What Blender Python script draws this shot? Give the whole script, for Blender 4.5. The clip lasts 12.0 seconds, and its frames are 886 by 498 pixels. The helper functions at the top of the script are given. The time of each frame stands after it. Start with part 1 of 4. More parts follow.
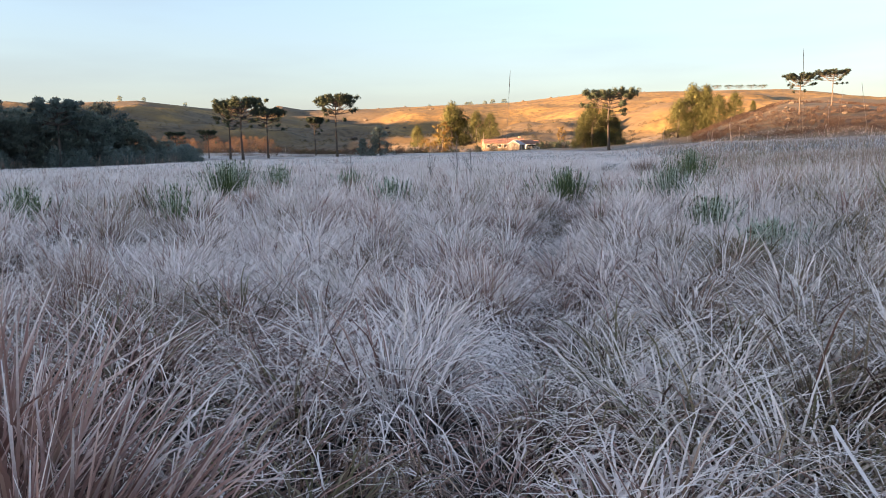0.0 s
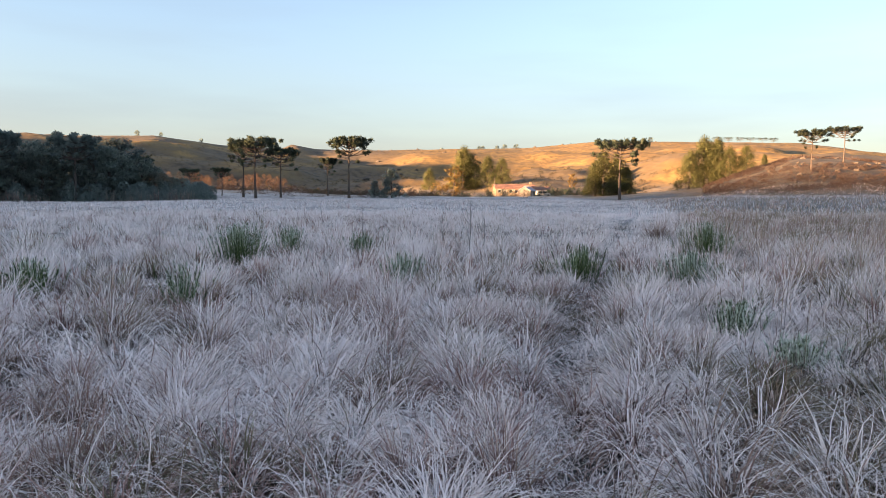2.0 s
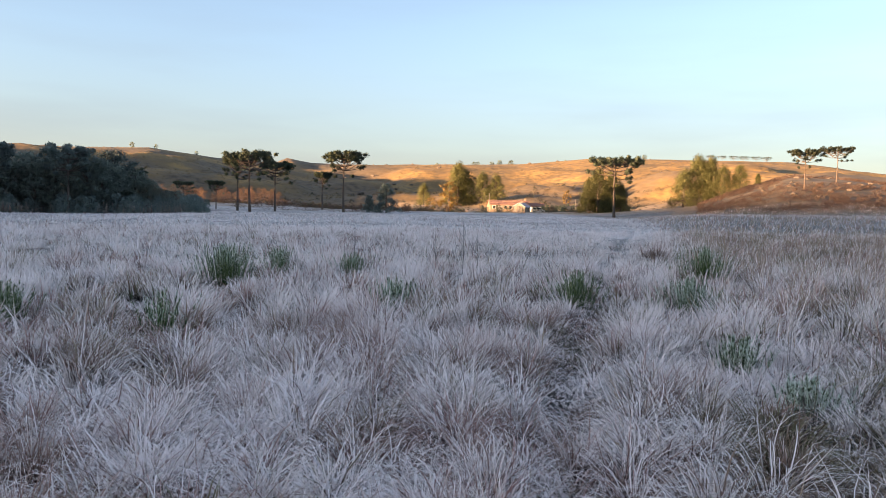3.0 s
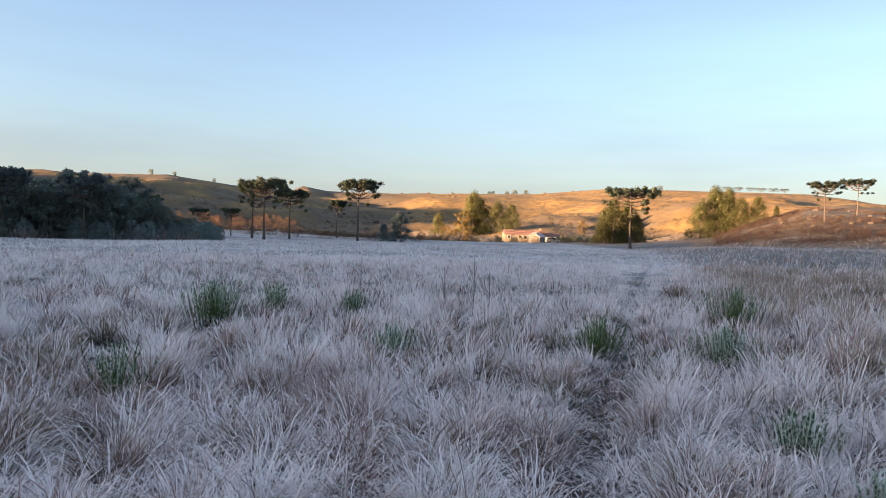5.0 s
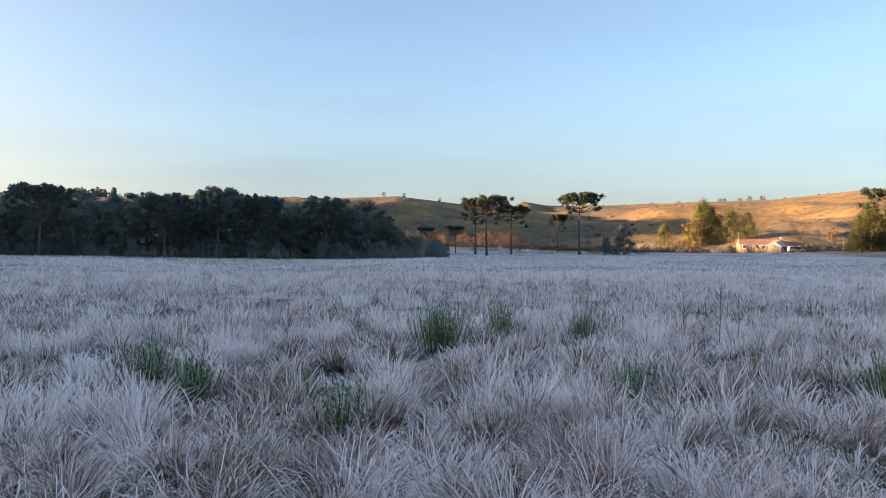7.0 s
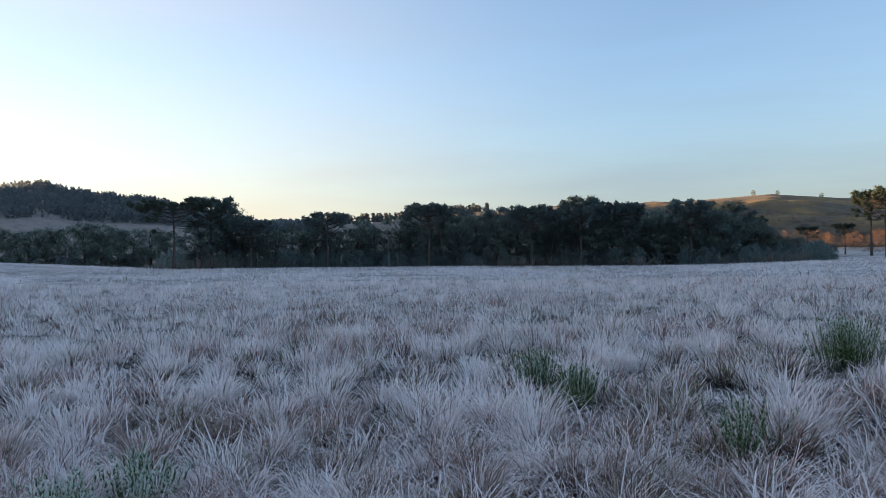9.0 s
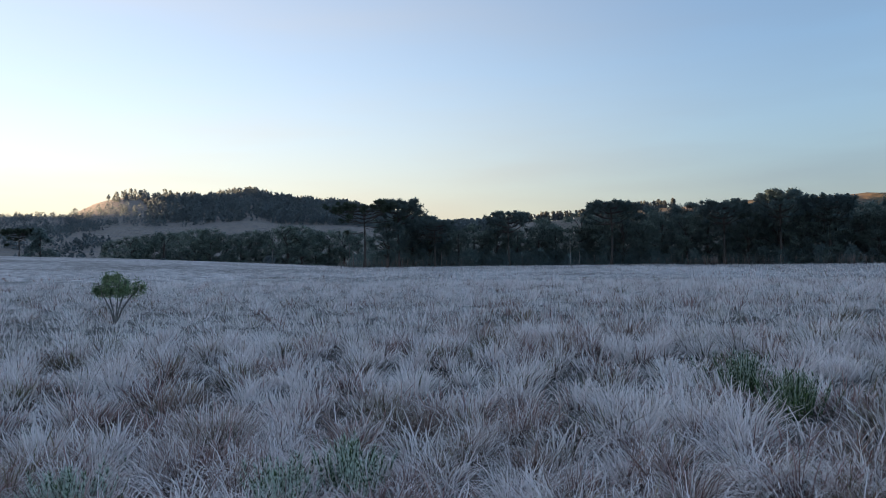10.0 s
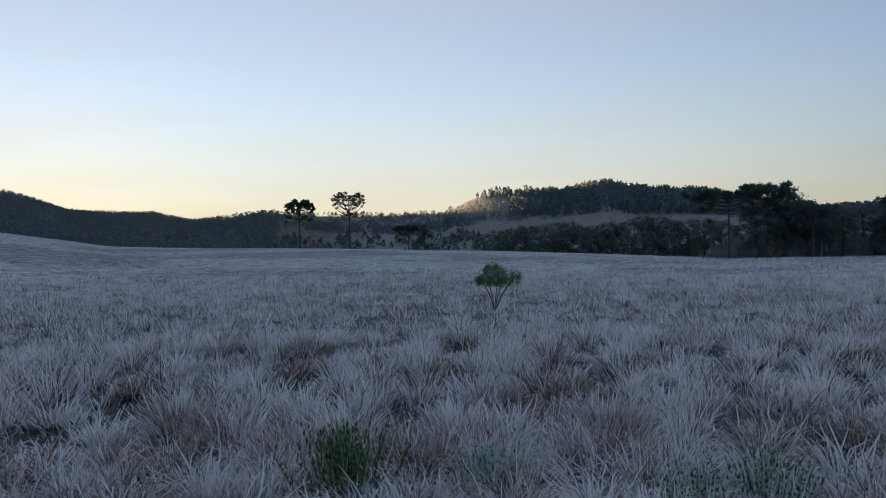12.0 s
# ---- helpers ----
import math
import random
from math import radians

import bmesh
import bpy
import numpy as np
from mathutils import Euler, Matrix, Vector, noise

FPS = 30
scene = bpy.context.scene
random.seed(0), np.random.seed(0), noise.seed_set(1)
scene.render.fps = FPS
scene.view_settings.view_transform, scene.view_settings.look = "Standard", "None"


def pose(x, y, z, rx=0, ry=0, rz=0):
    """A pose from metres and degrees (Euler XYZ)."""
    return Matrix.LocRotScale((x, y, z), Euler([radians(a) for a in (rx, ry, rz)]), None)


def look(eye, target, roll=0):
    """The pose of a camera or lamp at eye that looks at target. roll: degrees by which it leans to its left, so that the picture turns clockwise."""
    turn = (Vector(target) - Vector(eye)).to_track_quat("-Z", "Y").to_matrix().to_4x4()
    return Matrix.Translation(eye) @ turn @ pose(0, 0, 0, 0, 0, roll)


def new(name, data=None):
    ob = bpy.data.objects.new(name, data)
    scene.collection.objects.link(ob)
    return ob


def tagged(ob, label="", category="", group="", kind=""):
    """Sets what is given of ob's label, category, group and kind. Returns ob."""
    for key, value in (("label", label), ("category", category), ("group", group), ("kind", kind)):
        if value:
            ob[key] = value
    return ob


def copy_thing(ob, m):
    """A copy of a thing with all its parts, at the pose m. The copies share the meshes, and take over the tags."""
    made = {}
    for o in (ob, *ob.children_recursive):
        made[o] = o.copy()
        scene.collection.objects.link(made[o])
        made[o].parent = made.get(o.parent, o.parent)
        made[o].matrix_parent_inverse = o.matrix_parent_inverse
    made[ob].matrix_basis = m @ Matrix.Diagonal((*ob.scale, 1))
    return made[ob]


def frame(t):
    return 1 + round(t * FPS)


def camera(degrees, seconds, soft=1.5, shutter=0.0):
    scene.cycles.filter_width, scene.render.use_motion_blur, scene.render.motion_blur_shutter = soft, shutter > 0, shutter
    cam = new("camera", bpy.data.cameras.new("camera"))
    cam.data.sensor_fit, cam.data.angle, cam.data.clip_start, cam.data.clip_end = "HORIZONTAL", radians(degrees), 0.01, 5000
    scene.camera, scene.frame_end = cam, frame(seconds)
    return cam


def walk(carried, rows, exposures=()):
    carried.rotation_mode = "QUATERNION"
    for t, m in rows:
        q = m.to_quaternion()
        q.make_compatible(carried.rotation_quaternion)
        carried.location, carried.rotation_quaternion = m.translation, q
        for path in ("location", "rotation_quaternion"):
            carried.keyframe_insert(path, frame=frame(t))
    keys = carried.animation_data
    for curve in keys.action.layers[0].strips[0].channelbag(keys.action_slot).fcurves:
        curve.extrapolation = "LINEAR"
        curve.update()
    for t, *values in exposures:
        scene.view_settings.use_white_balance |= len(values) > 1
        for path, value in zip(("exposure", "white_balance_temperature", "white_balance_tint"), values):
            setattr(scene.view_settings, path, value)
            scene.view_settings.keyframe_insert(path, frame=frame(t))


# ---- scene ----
cam = camera(62.7, 12.0, soft=0.6)
METRES, EYE, TILT, LEAN, TURN = 3.5, 0.8, -7.6, 0.9, 0.0
ROWS = [
    (0.0, 0.0, 0.0, 0.0, -0.0, 0.0, -0.0),
    (0.5, -0.0094, -0.0012, 0.0371, 0.32, 0.81, -0.57),
    (1.0, -0.0142, 0.0096, 0.0792, 0.64, 1.95, -1.12),
    (1.5, -0.0181, 0.0262, 0.1144, 0.75, 2.71, -1.5),
    (2.0, -0.0192, 0.056, 0.1408, 0.62, 3.28, -1.83),
    (2.5, -0.0168, 0.0922, 0.1682, 0.23, 3.88, -2.26),
    (4.5, 0.0044, 0.3383, 0.2213, 0.32, 6.27, -2.89),
    (5.0, 0.0118, 0.4206, 0.2536, 1.21, 6.69, -3.09),
    (5.5, 0.0048, 0.4654, 0.269, 2.6, 6.64, -3.29),
    (6.0, -0.0118, 0.5437, 0.2916, 6.01, 6.74, -3.39),
    (6.5, -0.0355, 0.5935, 0.3026, 11.61, 6.8, -3.59),
    (7.0, -0.0512, 0.6299, 0.3102, 18.54, 6.74, -3.91),
    (9.0, -0.1245, 0.6432, 0.3139, 46.53, 5.0, -5.15),
    (9.5, -0.1452, 0.639, 0.3116, 53.56, 4.32, -5.56),
    (10.0, -0.1633, 0.6286, 0.3089, 60.7, 3.52, -5.84),
    (10.5, -0.1829, 0.6163, 0.3063, 67.98, 2.7, -5.98),
    (11.0, -0.2016, 0.5992, 0.3043, 75.2, 1.88, -5.94),
    (11.5, -0.2164, 0.5794, 0.3019, 81.92, 0.96, -5.95),
    (12.0, -0.2267, 0.5541, 0.2968, 88.31, -0.07, -5.95),
]
walk(cam, [(t, pose(0, 0, EYE, TILT, LEAN, TURN) @ pose(METRES * x, METRES * y, METRES * z, 90 + pitch, roll, yaw)) for t, x, y, z, yaw, pitch, roll in ROWS],
     exposures=[(0.0, 3.2, 7950, 25), (2.5, 3.1, 7800, 25), (5.0, 3.0, 7450, 24), (9.0, 2.76, 6850, 20), (12.0, 2.02, 6750, 19)])

# ---- world and sun: a clear frosty sunrise, the sun just behind the hill on the left ----
SUN_AZ, SUN_EL = 118.0, 3.38          # degrees left of the first heading, degrees up
world = bpy.data.worlds.new("sky")
scene.world = world
world.use_nodes = True
wn, wl = world.node_tree.nodes, world.node_tree.links
sky = wn.new("ShaderNodeTexSky")
sky.sky_type = "NISHITA"
sky.sun_disc = False
sky.sun_elevation = radians(SUN_EL)
sky.sun_rotation = radians(-SUN_AZ)
sky.altitude, sky.air_density, sky.dust_density, sky.ozone_density = 900, 1.0, 0.1, 2.4
wn["Background"].inputs["Strength"].default_value = 0.10
# morning haze, pale and thicker towards the horizon, with thin high cloud in long faint streaks
co, mp, parts = wn.new("ShaderNodeTexCoord"), wn.new("ShaderNodeMapping"), wn.new("ShaderNodeSeparateXYZ")
mp.inputs["Scale"].default_value, mp.inputs["Rotation"].default_value = (2.2, 2.2, 16.0), (0.10, 0.06, 0.0)
streak, level, low_haze, total = wn.new("ShaderNodeTexNoise"), wn.new("ShaderNodeMapRange"), wn.new("ShaderNodeMapRange"), wn.new("ShaderNodeMath")
streak.inputs["Scale"].default_value, streak.inputs["Detail"].default_value = 1.3, 5.0
for key, value in (("From Min", 0.40), ("From Max", 0.75), ("To Min", 0.0), ("To Max", 0.10)):
    level.inputs[key].default_value = value
low_haze.interpolation_type = "SMOOTHSTEP"
for key, value in (("From Min", 0.0), ("From Max", 0.26), ("To Min", 0.78), ("To Max", 0.30)):
    low_haze.inputs[key].default_value = value
total.operation, total.use_clamp = "ADD", True
haze = wn.new("ShaderNodeMix")
haze.data_type = "RGBA"
# the haze is brighter and warmer towards the rising sun
aim, side, veil = wn.new("ShaderNodeVectorMath"), wn.new("ShaderNodeMapRange"), wn.new("ShaderNodeMix")
aim.operation, side.interpolation_type, veil.data_type = "DOT_PRODUCT", "SMOOTHSTEP", "RGBA"
aim.inputs[1].default_value = (-math.sin(radians(SUN_AZ - 8)), math.cos(radians(SUN_AZ - 8)), 0.08)
side.inputs["From Min"].default_value, side.inputs["From Max"].default_value = 0.15, 1.12
veil.inputs[6].default_value, veil.inputs[7].default_value = (0.40, 0.53, 0.68, 1), (1.8, 1.60, 1.18, 1)
spread = wn.new("ShaderNodeMath")
spread.operation = "MULTIPLY_ADD"
spread.inputs[1].default_value = 0.10
wl.new(co.outputs["Generated"], aim.inputs[0])
wl.new(aim.outputs["Value"], side.inputs["Value"])
wl.new(side.outputs["Result"], veil.inputs[0])
wl.new(veil.outputs[2], haze.inputs[7])
wl.new(side.outputs["Result"], spread.inputs[0])
wl.new(low_haze.outputs["Result"], spread.inputs[2])
wl.new(co.outputs["Generated"], mp.inputs["Vector"])
wl.new(co.outputs["Generated"], parts.inputs["Vector"])
wl.new(mp.outputs["Vector"], streak.inputs["Vector"])
wl.new(streak.outputs["Fac"], level.inputs["Value"])
wl.new(parts.outputs["Z"], low_haze.inputs["Value"])
wl.new(level.outputs["Result"], total.inputs[0])
wl.new(spread.outputs["Value"], total.inputs[1])
wl.new(total.outputs["Value"], haze.inputs[0])
wl.new(sky.outputs["Color"], haze.inputs[6])
wl.new(haze.outputs[2], wn["Background"].inputs["Color"])

sun_data = bpy.data.lights.new("sun", "SUN")
sun_data.energy, sun_data.angle, sun_data.color = 4.3, radians(0.53), (1.0, 0.69, 0.39)
sun = new("sun", sun_data)
TO_SUN = Vector((-math.sin(radians(SUN_AZ)) * math.cos(radians(SUN_EL)), math.cos(radians(SUN_AZ)) * math.cos(radians(SUN_EL)), math.sin(radians(SUN_EL))))
sun.matrix_world = look((0, 0, 60), Vector((0, 0, 60)) - TO_SUN)


# ---- small tools ----
rng = np.random.default_rng(7)


def lattice(ix, iy, seed):
    h = (ix * 374761393 + iy * 668265263 + seed * 974634777) & 0x7FFFFFFF
    h = ((h ^ (h >> 13)) * 1274126177) & 0x7FFFFFFF
    return ((h ^ (h >> 16)) & 0xFFFF) / 65535.0


def vnoise(x, y, seed=0):
    """Smooth value noise from 0 to 1 on arrays."""
    x, y = np.asarray(x, float), np.asarray(y, float)
    ix, iy = np.floor(x).astype(np.int64), np.floor(y).astype(np.int64)
    fx, fy = x - ix, y - iy
    fx, fy = fx * fx * (3 - 2 * fx), fy * fy * (3 - 2 * fy)
    a, b = lattice(ix, iy, seed), lattice(ix + 1, iy, seed)
    c, d = lattice(ix, iy + 1, seed), lattice(ix + 1, iy + 1, seed)
    return (a * (1 - fx) + b * fx) * (1 - fy) + (c * (1 - fx) + d * fx) * fy


def fbm(x, y, seed=0, octaves=4):
    total, amp = 0, 0.5
    for k in range(octaves):
        total = total + amp * vnoise(np.asarray(x) * 2 ** k, np.asarray(y) * 2 ** k, seed + k)
        amp *= 0.5
    return total / (1 - 0.5 ** octaves)


def smooth(a, b, v):
    u = np.clip((v - a) / (b - a), 0, 1)
    return u * u * (3 - 2 * u)


# ---- the lie of the land, by heading (degrees to the left) round the viewpoint ----
CX, CY, EYE_Z = 0.0, 2.0, 1.6
AZ = [-180, -120, -60, -31, -28, -25, -20, -16, -11, -5, 1, 4, 9, 11.4, 12.4, 13.4, 18, 22.5, 30, 40, 52, 61, 69, 73, 75.6, 79, 84, 86.2, 88, 95, 102, 107.4, 110, 112, 115.5, 118, 121, 124, 128, 164, 176, 180]
# past 121 degrees an unseen ridge is added, its height picked to shade the meadow
EL_SKY = [4, 3, 3, 2.3, 3.2, 3.7, 3.85, 3.92, 3.95, 3.4, 3.2, 3.12, 3.1, 3.15, 3.5, 3.03, 3.2, 3.7, 3.4, 3.3, 2.6, 2.3, 4.2, 4.5, 5.1, 4.6, 4.9, 4.4, 3.4, 3.3, 3.6, 3.1, 3.9, 3.85, 3.85, 4.8, 5.6, 6.1, 6.22, 6.22, 5, 4]
AZ_S = [-180, -30, 40, 58, 84, 95, 100, 104, 107, 109.5, 112, 114, 116, 180]
R_S = [800, 800, 790, 700, 700, 760, 740, 660, 1000, 1350, 1450, 1350, 1000, 850]
AZ_E = [-180, -60, -30, -20, -13, 0, 8, 20, 28, 34, 45, 57, 68, 75, 83, 92, 100, 107, 113, 116, 120, 135, 180]
EL_E = [1, 1, 0.22, 0.1, -0.3, -0.38, -0.45, -0.6, -0.93, -0.95, -0.83, -0.7, -0.55, -0.1, 0.36, 0.76, 1.05, 1.2, 1.45, 1.95, 2.5, 3, 1]
R_E = [150, 130, 120, 130, 165, 165, 168, 150, 122, 118, 118, 120, 125, 140, 150, 150, 150, 150, 150, 150, 150, 150, 150]
AZ_M = [-180, -60, -31, -28, -25, -22, -19, -16, -10, -3, 8, 20, 35, 55, 65, 75, 84, 95, 110, 120, 130, 180]
EL_200 = [1.5, 1.8, 2.3, 2.7, 2.8, 1.9, 0.7, 0.2, -0.2, -0.3, -0.35, -0.2, -0.9, -0.8, -1.2, -1.2, -1.0, -0.8, 0.3, 1.5, 3, 1.5]
EL_300 = [2, 2, 2.1, 2.4, 2.2, 1.6, 0.9, 0.4, 0.1, 0.1, 0.1, 0.9, 1.4, 0.0, -0.3, -0.3, -0.3, -0.2, 1, 2.5, 4.5, 2]
EL_420 = [2.5, 2.2, 2.2, 2.5, 2.4, 2.2, 1.9, 1.6, 1.45, 1.1, 1.2, 1.9, 2.2, 1.4, 1.5, 1.6, 1.6, 1.5, 2.4, 4, 5.5, 2.5]


def climb(u, even):
    """How a hillside rises: rounded, or evenly steep."""
    return (1 - even) * np.sin(u * np.pi / 2) ** 1.15 + even * u


def land(x, y):
    """Height of the bare ground."""
    x, y = np.asarray(x, float), np.asarray(y, float)
    r = np.hypot(x - CX, y - CY)
    az = np.degrees(np.arctan2(-(x - CX), y - CY))
    re = np.interp(az, AZ_E, R_E)
    ze = EYE_Z - 0.3 + re * np.tan(np.radians(np.interp(az, AZ_E, EL_E)))
    rs = np.interp(az, AZ_S, R_S) + 50 * np.sin(np.radians(az * 3))
    zs = EYE_Z + rs * np.tan(np.radians(np.interp(az, AZ, EL_SKY)))
    z2 = EYE_Z + 200 * np.tan(np.radians(np.interp(az, AZ_M, EL_200)))
    z3 = EYE_Z + 300 * np.tan(np.radians(np.interp(az, AZ_M, EL_300)))
    z4 = EYE_Z + 420 * np.tan(np.radians(np.interp(az, AZ_M, EL_420)))
    z = ze * smooth(12, re, r)
    z = np.where(r > re, ze + (z2 - ze) * smooth(re, 200, r), z)
    z = np.where(r > 200, z2 + (z3 - z2) * (r - 200) / 100, z)
    z = np.where(r > 300, z3 + (z4 - z3) * (r - 300) / 120, z)
    z = np.where(r > 420, z4 + (zs - z4) * climb(np.clip((r - 420) / np.maximum(rs - 420, 60), 0, 1), smooth(45, 58, az)), z)
    z = np.where(r > rs, zs * (1 - 0.35 * smooth(rs, 1800, r)), z)
    far = smooth(205, 340, r) * (1 - smooth(0.62, 0.95, r / rs)) * (1 - 0.8 * smooth(48, 60, az))
    z = z + far * (26 * (fbm(x / 120, y / 120, 3) - 0.5) + 12 * (fbm(x / 38, y / 38, 5) - 0.5) + 3.5 * (fbm(x / 13, y / 13, 6) - 0.5))
    z = z + smooth(90, 200, r) * 0.5 * (fbm(x / 14, y / 14, 9) - 0.5)
    z = z + 0.10 * (fbm(x / 1.6, y / 1.6, 11) - 0.5) * (1 - smooth(30, 80, r))
    # the trodden trail is a little sunk
    z = z - 0.06 * np.exp(-(trail_off(x, y) / 0.18) ** 2)
    return z


TRAIL_Y = [-6, 2.2, 3.4, 4.1, 5.6, 7.2, 8.9, 12.5, 18, 28.7, 49, 120]
TRAIL_X = [-0.9, 0.2, 0.5, 0.58, 0.83, 1.13, 1.52, 2.38, 3.8, 6.5, 12.2, 28]


def trail_off(x, y):
    """Distance across from the trail's middle line."""
    return np.abs(np.asarray(x) - np.interp(y, TRAIL_Y, TRAIL_X))


def lie(az, r):
    """The place on the ground at a heading and a distance."""
    x, y = CX - math.sin(radians(az)) * r, CY + math.cos(radians(az)) * r
    return Vector((x, y, float(land(x, y))))


# ---- materials ----
def mat(name):
    m = bpy.data.materials.new(name)
    m.use_nodes = True
    nt = m.node_tree
    return m, nt, nt.nodes["Principled BSDF"]


def node(nt, kind, **inputs):
    n = nt.nodes.new(kind)
    for key, value in inputs.items():
        n.inputs[key.replace("_", " ")].default_value = value
    return n


def ramp(nt, source, stops):
    n = nt.nodes.new("ShaderNodeValToRGB")
    els = n.color_ramp.elements
    while len(els) < len(stops):
        els.new(0.5)
    for e, (p, c) in zip(els, stops):
        e.position, e.color = p, (*c, 1)
    nt.links.new(source, n.inputs["Fac"])
    return n.outputs["Color"]


def mix(nt, fac, a, b, blend="MIX"):
    n = nt.nodes.new("ShaderNodeMix")
    n.data_type, n.blend_type = "RGBA", blend
    for sock, v in ((n.inputs[0], fac), (n.inputs[6], a), (n.inputs[7], b)):
        if isinstance(v, (int, float)):
            sock.default_value = v
        elif isinstance(v, tuple):
            sock.default_value = (*v, 1)
        else:
            nt.links.new(v, sock)
    return n.outputs[2]


def calc(nt, op, a, b=0.0, clamp=False):
    n = nt.nodes.new("ShaderNodeMath")
    n.operation, n.use_clamp = op, clamp
    for sock, v in zip(n.inputs, (a, b)):
        if isinstance(v, (int, float)):
            sock.default_value = v
        else:
            nt.links.new(v, sock)
    return n.outputs[0]


def attr(nt, name):
    n = nt.nodes.new("ShaderNodeAttribute")
    n.attribute_name = name
    return n.outputs["Fac"]


def noise_tex(nt, scale, detail=4.0, space="Object"):
    co = nt.nodes.new("ShaderNodeTexCoord")
    n = node(nt, "ShaderNodeTexNoise", Scale=scale, Detail=detail)
    nt.links.new(co.outputs[space], n.inputs["Vector"])
    return n.outputs["Fac"]


def bump(nt, bsdf, height, strength=0.4, distance=0.02):
    n = node(nt, "ShaderNodeBump", Strength=strength, Distance=distance)
    nt.links.new(height, n.inputs["Height"])
    nt.links.new(n.outputs["Normal"], bsdf.inputs["Normal"])


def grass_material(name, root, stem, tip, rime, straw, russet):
    """Dry blades, painted near-black at the root for the shade between stems, with hoar frost that grows on the upper
    part of each blade.
    """
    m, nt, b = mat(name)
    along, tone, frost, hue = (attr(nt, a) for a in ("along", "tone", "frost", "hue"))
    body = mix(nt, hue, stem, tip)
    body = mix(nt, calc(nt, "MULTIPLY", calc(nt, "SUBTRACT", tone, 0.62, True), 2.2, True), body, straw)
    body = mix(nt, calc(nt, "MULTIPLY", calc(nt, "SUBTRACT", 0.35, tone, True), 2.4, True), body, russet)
    # shade low in the grass is put into the colour, fading up the blade
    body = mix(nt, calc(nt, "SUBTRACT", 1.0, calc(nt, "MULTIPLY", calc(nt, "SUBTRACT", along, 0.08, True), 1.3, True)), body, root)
    grain = noise_tex(nt, 140.0, 3.0)
    grown = calc(nt, "MULTIPLY", calc(nt, "SUBTRACT", calc(nt, "ADD", along, frost), 0.88, True), 2.6, True)
    cover = calc(nt, "MULTIPLY", grown, calc(nt, "ADD", 0.5, calc(nt, "MULTIPLY", grain, 1.1)), True)
    cover = calc(nt, "MULTIPLY", cover, 0.92)
    nt.links.new(mix(nt, cover, body, rime), b.inputs["Base Color"])
    b.inputs["Roughness"].default_value = 0.6
    b.inputs["Specular IOR Level"].default_value = 0.4
    nt.links.new(calc(nt, "MULTIPLY", cover, 0.6), b.inputs["Sheen Weight"])
    # thin rimed blades let light through
    glow = nt.nodes.new("ShaderNodeBsdfTranslucent")
    both = nt.nodes.new("ShaderNodeMixShader")
    both.inputs[0].default_value = 0.08
    nt.links.new(b.inputs["Base Color"].links[0].from_socket, glow.inputs["Color"])
    nt.links.new(b.outputs["BSDF"], both.inputs[1])
    nt.links.new(glow.outputs["BSDF"], both.inputs[2])
    nt.links.new(both.outputs["Shader"], nt.nodes["Material Output"].inputs["Surface"])
    return m


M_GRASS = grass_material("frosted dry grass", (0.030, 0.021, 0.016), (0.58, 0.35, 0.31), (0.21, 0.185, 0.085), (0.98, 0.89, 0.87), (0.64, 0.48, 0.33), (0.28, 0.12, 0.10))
M_GREEN = grass_material("frosted green shoots", (0.03, 0.05, 0.02), (0.18, 0.29, 0.08), (0.25, 0.36, 0.12), (0.62, 0.72, 0.62), (0.20, 0.26, 0.09), (0.04, 0.08, 0.03))

M_GROUND, nt, b = mat("meadow and hill ground")
fro, dry, shade_heath = attr(nt, "frost"), attr(nt, "dry"), attr(nt, "shade_heath")
big, fine = noise_tex(nt, 0.045, 6.0), noise_tex(nt, 1.3, 8.0)
hill = ramp(nt, big, [(0.32, (0.13, 0.085, 0.035)), (0.44, (0.25, 0.143, 0.043)), (0.62, (0.33, 0.198, 0.06))])
hill = mix(nt, calc(nt, "MULTIPLY", calc(nt, "SUBTRACT", fine, 0.50, True), 3.0, True), hill, (0.15, 0.10, 0.05))
tufts = noise_tex(nt, 0.22, 7.0)
hill = mix(nt, calc(nt, "MULTIPLY", calc(nt, "SUBTRACT", tufts, 0.46, True), 6.0, True), hill, (0.15, 0.095, 0.035))
soil = ramp(nt, fine, [(0.3, (0.02, 0.017, 0.014)), (0.5, (0.05, 0.042, 0.036)), (0.7, (0.11, 0.095, 0.08))])
# hill ground mixed to dark brown, for heath and for painted-in shade
hill = mix(nt, shade_heath, hill, ramp(nt, tufts, [(0.36, (0.045, 0.036, 0.026)), (0.58, (0.13, 0.095, 0.058))]))
base = mix(nt, dry, soil, hill)
rim = calc(nt, "MULTIPLY", fro, calc(nt, "MULTIPLY", calc(nt, "SUBTRACT", fine, 0.25, True), 2.2, True), True)
nt.links.new(mix(nt, rim, base, (0.78, 0.74, 0.74)), b.inputs["Base Color"])
b.inputs["Roughness"].default_value = 0.9
bump(nt, b, calc(nt, "ADD", calc(nt, "MULTIPLY", fine, 0.12), tufts), 0.55, 1.2)


